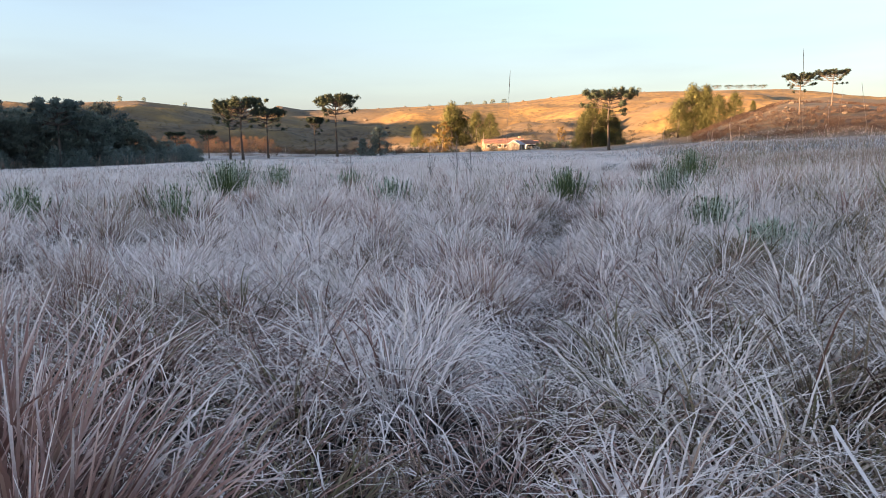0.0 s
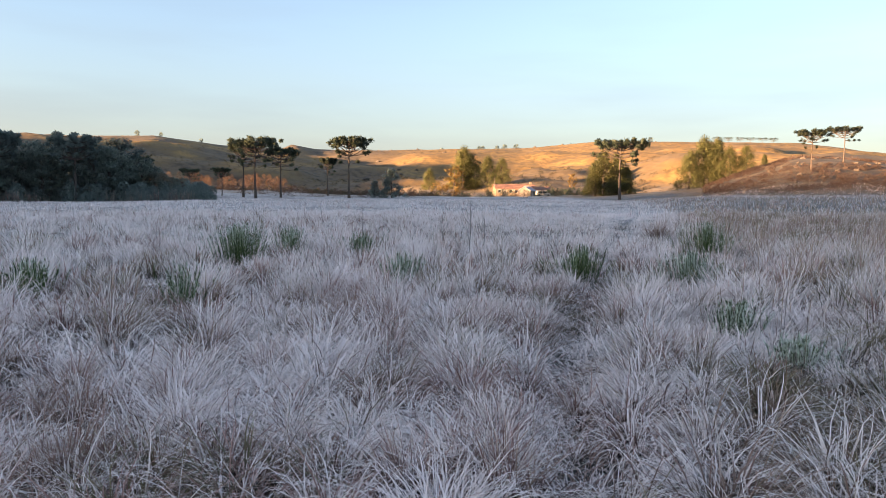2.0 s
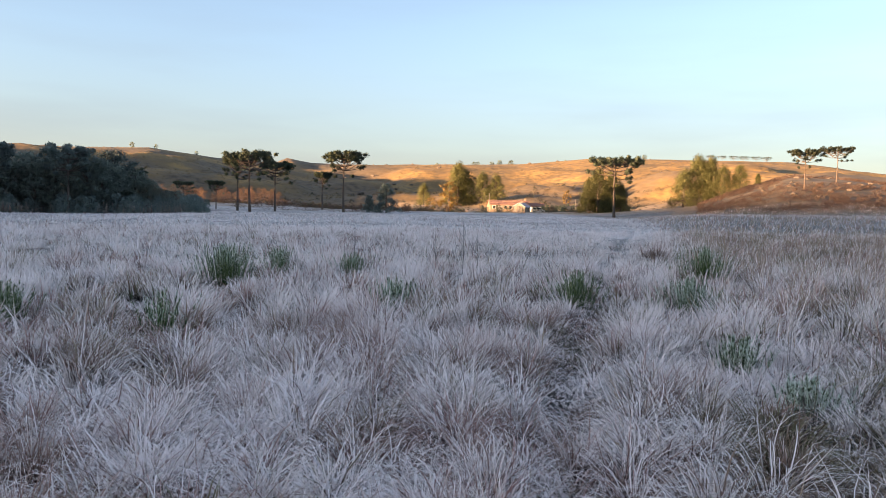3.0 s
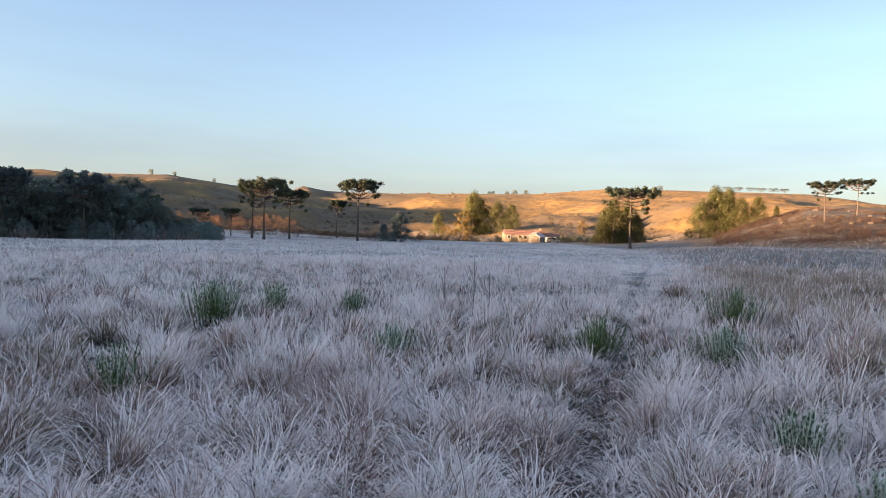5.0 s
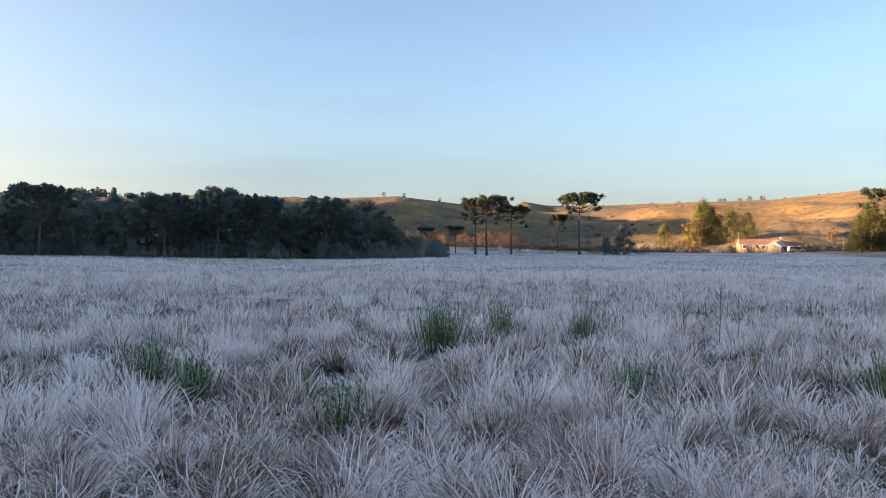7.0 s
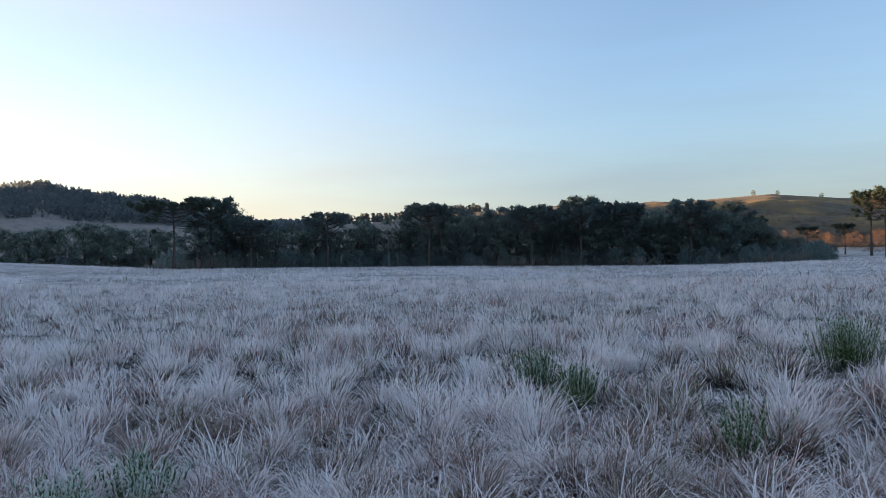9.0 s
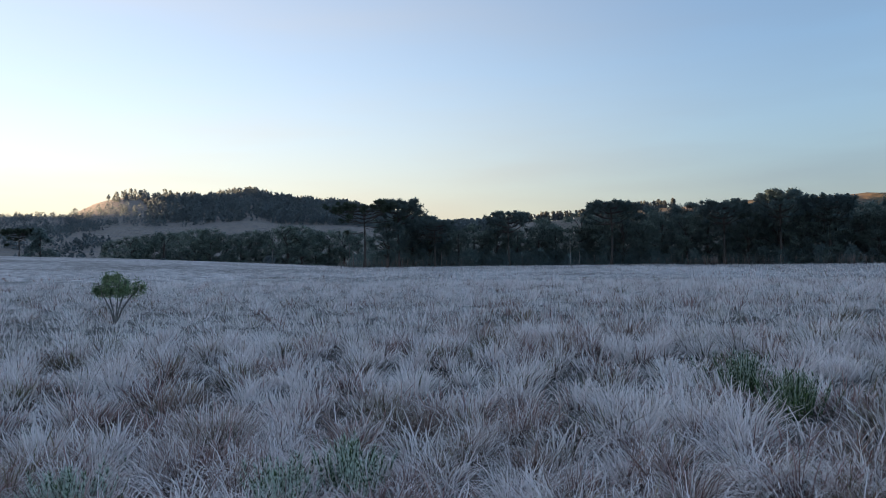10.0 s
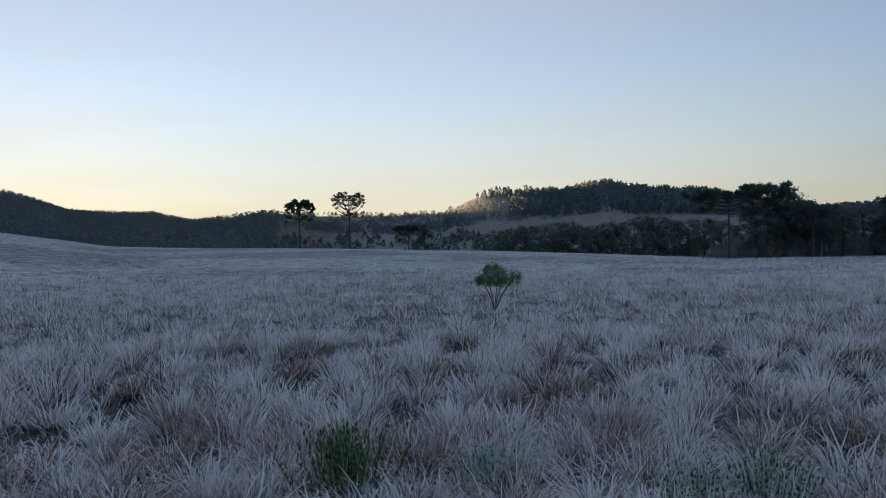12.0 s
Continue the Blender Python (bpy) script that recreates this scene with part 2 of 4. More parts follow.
def leaf_material(name, dark, light, rough=0.6):
    m, nt, b = mat(name)
    col = ramp(nt, noise_tex(nt, 1.1, 5.0), [(0.3, dark), (0.7, light)])
    isl = nt.nodes.new("ShaderNodeNewGeometry").outputs["Random Per Island"]
    col = mix(nt, calc(nt, "MULTIPLY", isl, 0.25), col, tuple(0.5 * c for c in dark))
    info = nt.nodes.new("ShaderNodeObjectInfo").outputs["Random"]
    hsv = node(nt, "ShaderNodeHueSaturation")
    nt.links.new(col, hsv.inputs["Color"])
    nt.links.new(calc(nt, "ADD", 0.75, calc(nt, "MULTIPLY", info, 0.5)), hsv.inputs["Value"])
    nt.links.new(hsv.outputs["Color"], b.inputs["Base Color"])
    b.inputs["Roughness"].default_value = rough
    # leaves pass some of the light through
    glow, both = nt.nodes.new("ShaderNodeBsdfTranslucent"), nt.nodes.new("ShaderNodeMixShader")
    both.inputs[0].default_value = 0.5
    nt.links.new(hsv.outputs["Color"], glow.inputs["Color"])
    nt.links.new(b.outputs["BSDF"], both.inputs[1])
    nt.links.new(glow.outputs["BSDF"], both.inputs[2])
    nt.links.new(both.outputs["Shader"], nt.nodes["Material Output"].inputs["Surface"])
    return m


# wood needles paled and blued to paint in haze; M_ARAU is without it
M_PINE = leaf_material("haze-paled needles", (0.11, 0.165, 0.165), (0.23, 0.30, 0.275))
M_ARAU = leaf_material("araucaria needles", (0.045, 0.068, 0.05), (0.11, 0.14, 0.085))
# leaves of the same wood, lifted the same way for haze
M_LEAF = leaf_material("haze-paled evergreen leaves", (0.135, 0.19, 0.175), (0.28, 0.35, 0.29))
M_CYP = leaf_material("olive conifer needles", (0.10, 0.115, 0.045), (0.205, 0.20, 0.075))
M_GOLD = leaf_material("yellowing leaves", (0.20, 0.13, 0.04), (0.36, 0.24, 0.08))
M_SHRUB = leaf_material("shrub leaves", (0.19, 0.28, 0.15), (0.35, 0.46, 0.26))


def bark_material(name, a, c):
    m, nt, b = mat(name)
    n = noise_tex(nt, 6.0, 6.0)
    nt.links.new(ramp(nt, n, [(0.35, a), (0.68, c)]), b.inputs["Base Color"])
    b.inputs["Roughness"].default_value = 0.9
    bump(nt, b, n, 0.7, 0.05)
    return m


M_BARK = bark_material("grey-brown bark", (0.045, 0.035, 0.028), (0.12, 0.09, 0.075))
M_TWIG = bark_material("grey twigs", (0.14, 0.12, 0.11), (0.32, 0.29, 0.27))


# ---- mesh tools ----
def mesh_arrays(name, verts, quads, tris, material, attrs=None, flat=True):
    """A mesh from numpy arrays."""
    me = bpy.data.meshes.new(name)
    nq, ntri = len(quads), len(tris)
    me.vertices.add(len(verts))
    me.vertices.foreach_set("co", np.asarray(verts, np.float32).ravel())
    loops = np.concatenate([np.asarray(quads, np.int32).ravel(), np.asarray(tris, np.int32).ravel()])
    me.loops.add(len(loops))
    me.loops.foreach_set("vertex_index", loops)
    me.polygons.add(nq + ntri)
    me.polygons.foreach_set("loop_start", np.concatenate([np.arange(nq) * 4, nq * 4 + np.arange(ntri) * 3]).astype(np.int32))
    me.update(calc_edges=True)
    me.polygons.foreach_set("use_smooth", np.full(nq + ntri, not flat))
    for key, values in (attrs or {}).items():
        a = me.attributes.new(key, "FLOAT", "POINT")
        a.data.foreach_set("value", np.asarray(values, np.float32))
    me.materials.append(material)
    return me


def blade_mesh(name, base, length, head, lean, bend, width, segs, material, tone, frost, hue, taper=0.25, along0=0.0, sway=0.7):
    """Ribbon blades: base (n,3), length, heading, lean at the root, bend to the tip (radians), width."""
    n = len(base)
    step = length / segs
    twist = head + np.pi / 2 + rng.normal(0, 0.5, n)
    side = np.stack([np.cos(twist), np.sin(twist), np.zeros(n)], 1) * (width / 2)[:, None]
    drift = rng.normal(0, sway, n)
    p = base.copy()
    rows, alongs = [], []
    for k in range(segs + 1):
        if k == segs and segs == 1:
            rows.append(p)
            alongs.append(1.0)
            break
        w = 1.0 - taper * (k / segs) ** 1.5
        rows += [p - side * w, p + side * w]
        alongs += [k / segs] * 2
        ang = lean + 1.3 * bend * ((k + 0.5) / segs) ** 1.5
        way = head + drift * (k / segs)
        d = np.stack([np.cos(way), np.sin(way), np.zeros(n)], 1)
        p = p + d * (np.sin(ang) * step)[:, None] + np.array([0, 0, 1.0]) * (np.cos(ang) * step)[:, None]
    nv = len(rows)
    verts = np.stack(rows, 1).reshape(-1, 3)
    first = np.arange(n)[:, None] * nv
    quads = np.concatenate([first + np.array([2 * k, 2 * k + 1, 2 * k + 3, 2 * k + 2]) for k in range(segs)]) if segs > 1 else np.zeros((0, 4), int)
    tris = first + np.array([0, 1, 2]) if segs == 1 else np.zeros((0, 3), int)
    rep = lambda v: np.repeat(np.broadcast_to(v, n), nv)
    return mesh_arrays(name, verts, quads, tris, material, dict(along=np.tile([along0 + (1 - along0) * v for v in alongs], n), tone=rep(tone), frost=rep(frost), hue=rep(hue)), flat=False)


def tube(bm, points, radii, sides=6):
    """A tapered bent tube into a bmesh."""
    rings = []
    for i, (p, r) in enumerate(zip(points, radii)):
        p = Vector(p)
        a = Vector(points[max(i - 1, 0)])
        c = Vector(points[min(i + 1, len(points) - 1)])
        q = (c - a).to_track_quat("Z", "Y")
        rings.append([bm.verts.new(p + q @ Vector((r * math.cos(k * math.tau / sides), r * math.sin(k * math.tau / sides), 0))) for k in range(sides)])
    for u, v in zip(rings, rings[1:]):
        for k in range(sides):
            bm.faces.new((u[k], u[(k + 1) % sides], v[(k + 1) % sides], v[k]))
    bm.faces.new(rings[-1])
    bm.faces.new(rings[0][::-1])


def part(name, bm, material, parent=None, label=""):
    """Links a bmesh, or a mesh, as one object under a thing."""
    if isinstance(bm, bmesh.types.BMesh):
        me = bpy.data.meshes.new(name)
        bm.normal_update()
        bm.to_mesh(me)
        bm.free()
        me.materials.append(material)
    else:
        me = bm
    ob = new(name, me)
    ob.parent = parent
    return tagged(ob, label) if label else ob


def leaf_cloud(name, centres, radii, per, size, material, squash=0.75, seed=0):
    """Foliage: small bent leaf triangles spread through many clumps."""
    g = np.random.default_rng(seed)
    centres, radii = np.asarray(centres, float), np.asarray(radii, float)
    n = len(centres) * per
    v = g.normal(size=(n, 3))
    v /= np.linalg.norm(v, axis=1)[:, None]
    dist = g.uniform(0.35, 1.05, n) ** 0.6
    core = np.tile(np.arange(per) < per // 4, len(centres))
    dist = np.where(core, g.uniform(0, 0.5, n), dist)
    pos = np.repeat(centres, per, 0) + v * (dist * np.repeat(radii, per))[:, None] * np.array([1, 1, squash])
    a = g.normal(size=(n, 3)) + v * 0.8
    a /= np.linalg.norm(a, axis=1)[:, None]
    c = np.cross(a, g.normal(size=(n, 3)))
    c /= np.linalg.norm(c, axis=1)[:, None]
    s = (size * g.uniform(0.6, 1.4, n) * np.where(core, 1.9, 1.0))[:, None]
    c = np.where((np.sum(np.cross(a, c) * v, 1) > 0)[:, None], -c, c)
    verts = np.stack([pos - a * s * 0.5 - c * s * 0.38, pos - a * s * 0.35 + c * s * 0.42, pos + a * s * 0.75], 1).reshape(-1, 3)
    me = mesh_arrays(name, verts, np.zeros((0, 4), int), np.arange(n * 3).reshape(-1, 3), material, flat=False)
    # leaves are shaded as the rounded clump that they form
    puff = v * np.array([1, 1, 1.2]) + 0.45 * g.normal(size=(n, 3))
    puff /= np.linalg.norm(puff, axis=1)[:, None]
    me.normals_split_custom_set_from_vertices(np.repeat(puff, 3, 0).tolist())
    return me


# ---- ground: one sheet to the horizon ----
def build_ground():
    radii = np.concatenate([np.linspace(0, 14, 48)[1:], np.geomspace(14.5, 110, 40), np.linspace(115, 420, 62), np.geomspace(428, 1000, 50), np.geomspace(1040, 4500, 14)])
    na = 400
    az = np.radians(np.arange(na) * 360 / na)
    x = np.concatenate([[CX], (CX - np.outer(radii, np.sin(az))).ravel()])
    y = np.concatenate([[CY], (CY + np.outer(radii, np.cos(az))).ravel()])
    z = land(x, y)
    k = np.arange(len(radii) - 1)[:, None] * na + 1
    j, j1 = np.arange(na), (np.arange(na) + 1) % na
    quads = np.stack([k + j, k + j1, k + na + j1, k + na + j], -1).reshape(-1, 4)
    tris = np.stack([np.zeros(na, int), 1 + j1, 1 + j], 1)
    r = np.hypot(x - CX, y - CY)
    dry = smooth(150, 230, r)
    west = np.degrees(np.arctan2(-(x - CX), y - CY))
    shade_heath = smooth(40, 58, west)
    # lower slopes of the left hill browned to paint in their shade
    shade_heath = np.maximum(shade_heath, 0.9 * smooth(0.32, 0.46, fbm(x / 110, y / 70, 61)) * smooth(2, 7, west) * smooth(230, 300, r) * (1 - smooth(690, 780, r)))
    mound = smooth(-16, -19, west) * smooth(125, 145, r) * (1 - smooth(230, 260, r))
    # mound ground browned as dry heath and for its shaded front
    dry, shade_heath = np.maximum(dry, mound), np.maximum(shade_heath, mound)
    shade_heath = np.maximum(shade_heath, 0.75 * smooth(0.36, 0.52, fbm(x / 60, y / 40, 62)) * smooth(205, 250, r) * (1 - smooth(380, 470, r)))
    frost = (1 - 0.97 * smooth(-15, -19, west) * smooth(118, 140, r)) * (0.05 + 0.95 * smooth(14, 50, r)) * (1 - smooth(180, 330, r)) * (0.55 + 0.45 * smooth(0.35, 0.6, fbm(x / 9, y / 9, 21))) * (1 - 0.7 * np.exp(-(trail_off(x, y) / 0.25) ** 2) * (r < 14))
    frost = np.maximum(frost, 0.34 * smooth(45, 58, west) * (1 - smooth(92, 100, west)) * smooth(190, 240, r))
    past = x - np.interp(y, TRAIL_Y, TRAIL_X)
    frost = frost * (1 - 0.6 * smooth(1.5, 6, past) * (y > 0))
    me = mesh_arrays("ground", np.stack([x, y, z], 1), quads[:, ::-1], tris[:, ::-1], M_GROUND, dict(frost=frost, dry=dry, shade_heath=shade_heath), flat=False)
    tagged(new("ground", me), "frosty meadow running out to dry grass hills", "ground", kind="structure")


build_ground()


# ---- grass ----
def open_ground(x, y):
    """Whether a place lies in the part of the meadow that the walk looks over."""
    a = np.degrees(np.arctan2(-x, y + 0.4))
    b = np.degrees(np.arctan2(-(x - 0.2), y - 1.2))
    return (np.abs(a) < 42) | ((b > -40) & (b < 132))


def scatter(n, r0, r1, power, behind=False):
    """Random places in a ring round the viewpoint, where the walk looks."""
    u = rng.uniform(0, 1, 3 * n) ** power
    r = np.sqrt(r0 ** 2 + (r1 ** 2 - r0 ** 2) * u)
    az = rng.uniform(0, math.tau, 3 * n)
    x, y = CX - r * np.sin(az), CY + r * np.cos(az)
    ok = open_ground(x, y) != behind
    return np.stack([x[ok], y[ok]], 1)[:n]


SHRUB_SPOTS = [(1.83, 10.9, 0.5), (-3.7, 12.5, 0.85), (-1.9, 14.7, 0.5), (-3.2, 14.2, 0.4), (4.9, 14.6, 0.9), (3.3, 10.5, 0.6), (-4.85, 8.4, 0.7), (-5.7, 8.9, 0.8), (-2.84, 7.58, 0.3),
               (-0.73, 9.9, 0.45), (-5.63, 1.5, 0.45), (-5.45, 2.45, 0.5), (-5.1, 4.1, 0.55), (-4.9, 3.6, 0.45), (2.57, 5.7, 0.8), (2.45, 6.7, 0.6), (3.1, 3.8, 0.6), (-0.75, 1.15, 0.85)]


def meadow(name, count, r0, r1, cell, length, width, segs, spread, label, power=1.0, tufted=0.25, curl=1.1, taper=0.25, along0=0.0, low=0.6, behind=False, arch=0.0):
    """Grass that grows in tussocks about cell metres apart, with thinner growth between them."""
    xy = scatter(count, r0, r1, power, behind)
    count = len(xy)
    gx, gy = np.floor(xy[:, 0] / cell).astype(np.int64), np.floor(xy[:, 1] / cell).astype(np.int64)
    cx = (gx + 0.5 + 0.8 * (lattice(gx, gy, 51) - 0.5)) * cell
    cy = (gy + 0.5 + 0.8 * (lattice(gx, gy, 52) - 0.5)) * cell
    size, hue, fr = lattice(gx, gy, 53), lattice(gx, gy, 54), lattice(gx, gy, 55)
    tuft = rng.uniform(0, 1, count) < tufted * smooth(0.1, 0.4, size)
    off = rng.normal(0, spread * cell, (count, 2)) * (0.6 + 0.8 * size)[:, None]
    px = np.where(tuft, cx + off[:, 0], xy[:, 0])
    py = np.where(tuft, cy + off[:, 1], xy[:, 1])
    worn = np.exp(-(trail_off(px, py) / 0.22) ** 2) * (1 - 0.85 * smooth(10, 18, np.hypot(px, py)))
    hollow = smooth(0.56, 0.42, fbm(px / 0.42, py / 0.42, 35, 3)) * (np.hypot(px, py) < 16) * (np.hypot(px, py) > 3.2) * (trail_off(px, py) > 0.45) * ~tuft
    keep = rng.uniform(0, 1, count) > np.maximum(0.05 * worn, 0.7 * hollow)
    worn = worn[keep]
    px, py, tuft, size, hue, fr, cx, cy = (v[keep] for v in (px, py, tuft, size, hue, fr, cx, cy))
    n = len(px)
    out = np.arctan2(py - cy, px - cx)
    far = np.hypot(px - cx, py - cy) / cell
    swept = math.tau * 1.6 * fbm(px / 0.9, py / 0.9, 41, 2)
    head = np.where(tuft, out + rng.normal(0, 0.55, n), swept + rng.normal(0, 0.35, n))
    lean = np.where(tuft, 0.05 + 0.9 * np.minimum(far, 0.6) + np.abs(rng.normal(0, 0.22, n)), np.abs(rng.normal(0.3 + 0.15 * (curl > 1.5), 0.3, n)))
    bend = np.where(tuft, np.abs(rng.normal(0.7 + arch, 0.5, n)), np.abs(rng.normal(curl, 0.65, n)))
    grow = 0.7 + 0.6 * fbm(px / 2.5, py / 2.5, 31)
    ln = length * grow * np.where(tuft, 0.75 + 0.4 * size, low) * rng.uniform(0.55, 1.2, n)
    ln = ln * (1 - (0.3 + 0.25 * smooth(2.0, 4.0, py)) * worn)
    bend = bend + 0.7 * worn
    # beyond the trail the grass is taller, browner and less frosted
    brown = smooth(0.5, 4.0, px - np.interp(py, TRAIL_Y, TRAIL_X)) * smooth(3.5, 8, py)
    wide = fbm(px / 6, py / 6, 33) * 0.6 + 0.4 * fbm(px / 25, py / 25, 34) - 0.5 * brown - 0.25 * worn + 0.26 * smooth(6, 20, np.hypot(px, py))
    ln = ln * (1 + 0.3 * brown)
    wide = wide - 0.3 * brown * smooth(10, 30, np.hypot(px, py))
    # close to the walk the ground beyond the trail is greener and darker
    olive = smooth(0.25, 1.0, px - np.interp(py, TRAIL_Y, TRAIL_X)) * (1 - smooth(4.0, 7.0, py))
    wide = wide - 0.5 * olive
    # short white turf where the trail widens farther off
    white = np.exp(-(trail_off(px, py) / 1.1) ** 2) * smooth(22, 30, py) * (1 - smooth(50, 58, py)) * smooth(0.35, 0.5, fbm(px / 3, py / 3, 37))
    ln, wide = ln * (1 - 0.75 * white), wide + 0.8 * white
    # short whiter turf on the rise to the left
    rise_turf = smooth(68, 80, np.degrees(np.arctan2(-px, py - CY))) * smooth(45, 90, np.hypot(px, py))
    ln, wide = ln * (1 - 0.75 * rise_turf), wide + 0.7 * rise_turf
    for sx, sy, sw in SHRUB_SPOTS:
        ln = ln * (1 - 0.6 * np.exp(-((px - sx) ** 2 + (py - sy) ** 2) / (0.6 * sw) ** 2))
    west = smooth(2.5, 5.5, -px)
    ln = np.where(tuft, ln, ln * (1 - 0.35 * west))
    bare = rng.uniform(0, 1, n) < np.where(tuft, 0.24 - 0.1 * (arch > 0), 0.2)
    frost = np.where(bare, 0.05, np.where(tuft, np.where(fr < 0.28 + 0.14 * (arch > 0), 0.16 + 0.08 * (arch > 0), 0.42 + 0.45 * fr + 0.24 * (arch > 0) + 0.25 * (arch > 0.6)), 1.02 - 0.12 * west)) + 0.12 + 1.6 * (wide - 0.5) + rng.normal(0, 0.65, n) + 3.8 * (fbm(px / 0.5, py / 0.5, 36, 3) - 0.47)
    base = np.stack([px, py, land(px, py) - 0.02], 1)
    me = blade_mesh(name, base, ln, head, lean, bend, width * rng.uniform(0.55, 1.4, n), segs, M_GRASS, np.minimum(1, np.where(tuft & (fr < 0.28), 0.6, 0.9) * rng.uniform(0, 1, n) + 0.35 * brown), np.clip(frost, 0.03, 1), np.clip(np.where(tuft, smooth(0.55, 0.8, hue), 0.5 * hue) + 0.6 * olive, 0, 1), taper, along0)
    return tagged(new(name, me), label, "grass", kind="stuff")


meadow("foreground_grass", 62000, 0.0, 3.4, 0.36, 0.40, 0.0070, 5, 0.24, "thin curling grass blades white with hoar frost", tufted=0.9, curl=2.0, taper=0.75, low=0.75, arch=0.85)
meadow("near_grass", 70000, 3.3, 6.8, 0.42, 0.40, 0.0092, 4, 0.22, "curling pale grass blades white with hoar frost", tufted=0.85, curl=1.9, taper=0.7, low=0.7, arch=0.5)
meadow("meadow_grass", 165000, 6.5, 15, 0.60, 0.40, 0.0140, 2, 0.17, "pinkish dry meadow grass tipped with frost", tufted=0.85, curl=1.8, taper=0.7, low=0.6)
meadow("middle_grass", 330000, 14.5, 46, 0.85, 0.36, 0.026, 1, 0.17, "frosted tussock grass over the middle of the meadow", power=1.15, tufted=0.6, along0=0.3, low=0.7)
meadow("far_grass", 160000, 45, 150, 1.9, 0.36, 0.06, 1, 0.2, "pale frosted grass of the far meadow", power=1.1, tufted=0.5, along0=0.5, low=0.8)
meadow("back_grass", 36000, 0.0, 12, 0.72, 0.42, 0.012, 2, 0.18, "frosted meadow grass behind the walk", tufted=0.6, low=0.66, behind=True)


# ---- trees ----
def araucaria(h, crown, seed, whorls=4, droop=3, per=64, deep=0.24, tuft=0.056, needles=M_ARAU):
    """Candelabra pine: bare straight trunk, flat umbrella of upturned limbs with dense needle tufts at the ends."""
    g = random.Random(seed)
    root = new("araucaria_tree")
    bm = bmesh.new()
    bow = g.uniform(-0.02, 0.02) * h
    pts = [(bow * math.sin(k / 7 * math.pi), 0, h * 0.95 * k / 7) for k in range(8)]
    tube(bm, pts, [0.022 * h * (1 - 0.6 * k / 7) * (1.35 if k == 0 else 1) for k in range(8)], 8)
    part("trunk", bm, M_BARK, root)
    bm, centres, radii = bmesh.new(), [], []
    for w in range(whorls + 1):
        f = w / whorls
        z0 = h * (0.94 - deep + deep * f)
        n = 9 if f < 1 else 6
        for k in range(n):
            a = (k + 0.5 * (w % 2) + g.uniform(-0.25, 0.25)) / n * math.tau
            ln = crown * (1.0 - 0.35 * f ** 2) * g.uniform(0.75, 1.08)
            up = (h * (0.93 + g.uniform(-0.03, 0.05)) - z0) * (1.0 if deep < 0.3 else 0.55 + 0.45 * f)
            if f == 0 and k % 3 == 0:
                up *= 0.25
            line = [(math.cos(a) * ln * s, math.sin(a) * ln * s, z0 + up * s ** 1.7) for s in (0, 0.35, 0.7, 1.0)]
            tube(bm, line, [0.0075 * h, 0.006 * h, 0.004 * h, 0.002 * h], 4)
            for s in (0.8, 1.0):
                centres.append((math.cos(a) * ln * s + g.uniform(-.2, .2), math.sin(a) * ln * s + g.uniform(-.2, .2), z0 + up * s ** 1.7 + 0.15))
                radii.append(tuft * h * g.uniform(0.7, 1.2))
    for k in range(droop):
        a, z0, ln = g.uniform(0, math.tau), h * g.uniform(0.56, 0.68), crown * g.uniform(0.6, 0.95)
        line = [(math.cos(a) * ln * s, math.sin(a) * ln * s, z0 + h * 0.10 * (s * s - 0.9 * s)) for s in (0, 0.4, 0.8, 1.0)]
        tube(bm, line, [0.005 * h, 0.004 * h, 0.003 * h, 0.002 * h], 4)
        centres.append(line[-1])
        radii.append(0.045 * h)
    part("branching", bm, M_BARK, root)
    part("crown", leaf_cloud("crown", centres, radii, per, 0.021 * h, needles, 0.8, seed), needles, root)
    return root


def leafy_tree(name, h, w, seed, material, clumps=46, per=68, low=0.25, leaf=0.27, cone=0.0, flat=0.6):
    """A broad or pointed evergreen: tapered trunk, limbs, and a crown of many clumps with gaps."""
    g = random.Random(seed)
    root = new(name)
    bm, centres, radii = bmesh.new(), [], []
    tube(bm, [(0, 0, -0.1), (0.05 * w * g.uniform(-1, 1), 0, h * 0.4), (0, 0.04 * w, h * 0.82)], [0.03 * h, 0.022 * h, 0.006 * h], 7)
    bmt = bmesh.new()
    for k in range(clumps):
        f = (k + g.random()) / clumps
        z = h * (low + (1 - low) * f * 0.96)
        reach = w / 2 * ((1 - f) ** 0.65 + 0.06 if cone else math.sqrt(max(0.05, 1 - (1.7 * f - 0.75) ** 2)))
        a, d = g.uniform(0, math.tau), reach * math.sqrt(g.uniform(0.15, 1.0))
        c = Vector((math.cos(a) * d, math.sin(a) * d, z))
        centres.append(c)
        radii.append(w * g.uniform(0.10, 0.17) * (1.0 + 0.5 * (1 - f) if cone else 1))
        if k % 3 == 0:
            tube(bmt, [(0, 0, max(0.2 * h, z - 0.2 * h * g.random() - 0.1 * h)), tuple(c * 0.55 + Vector((0, 0, 0.42 * z))), tuple(c)], [0.009 * h, 0.006 * h, 0.002 * h], 4)
    part("trunk", bm, M_BARK, root)
    part("branching", bmt, M_BARK, root)
    part("crown", leaf_cloud("crown", centres, [1.15 * v for v in radii], per, leaf, material, flat, seed), material, root)
    return root


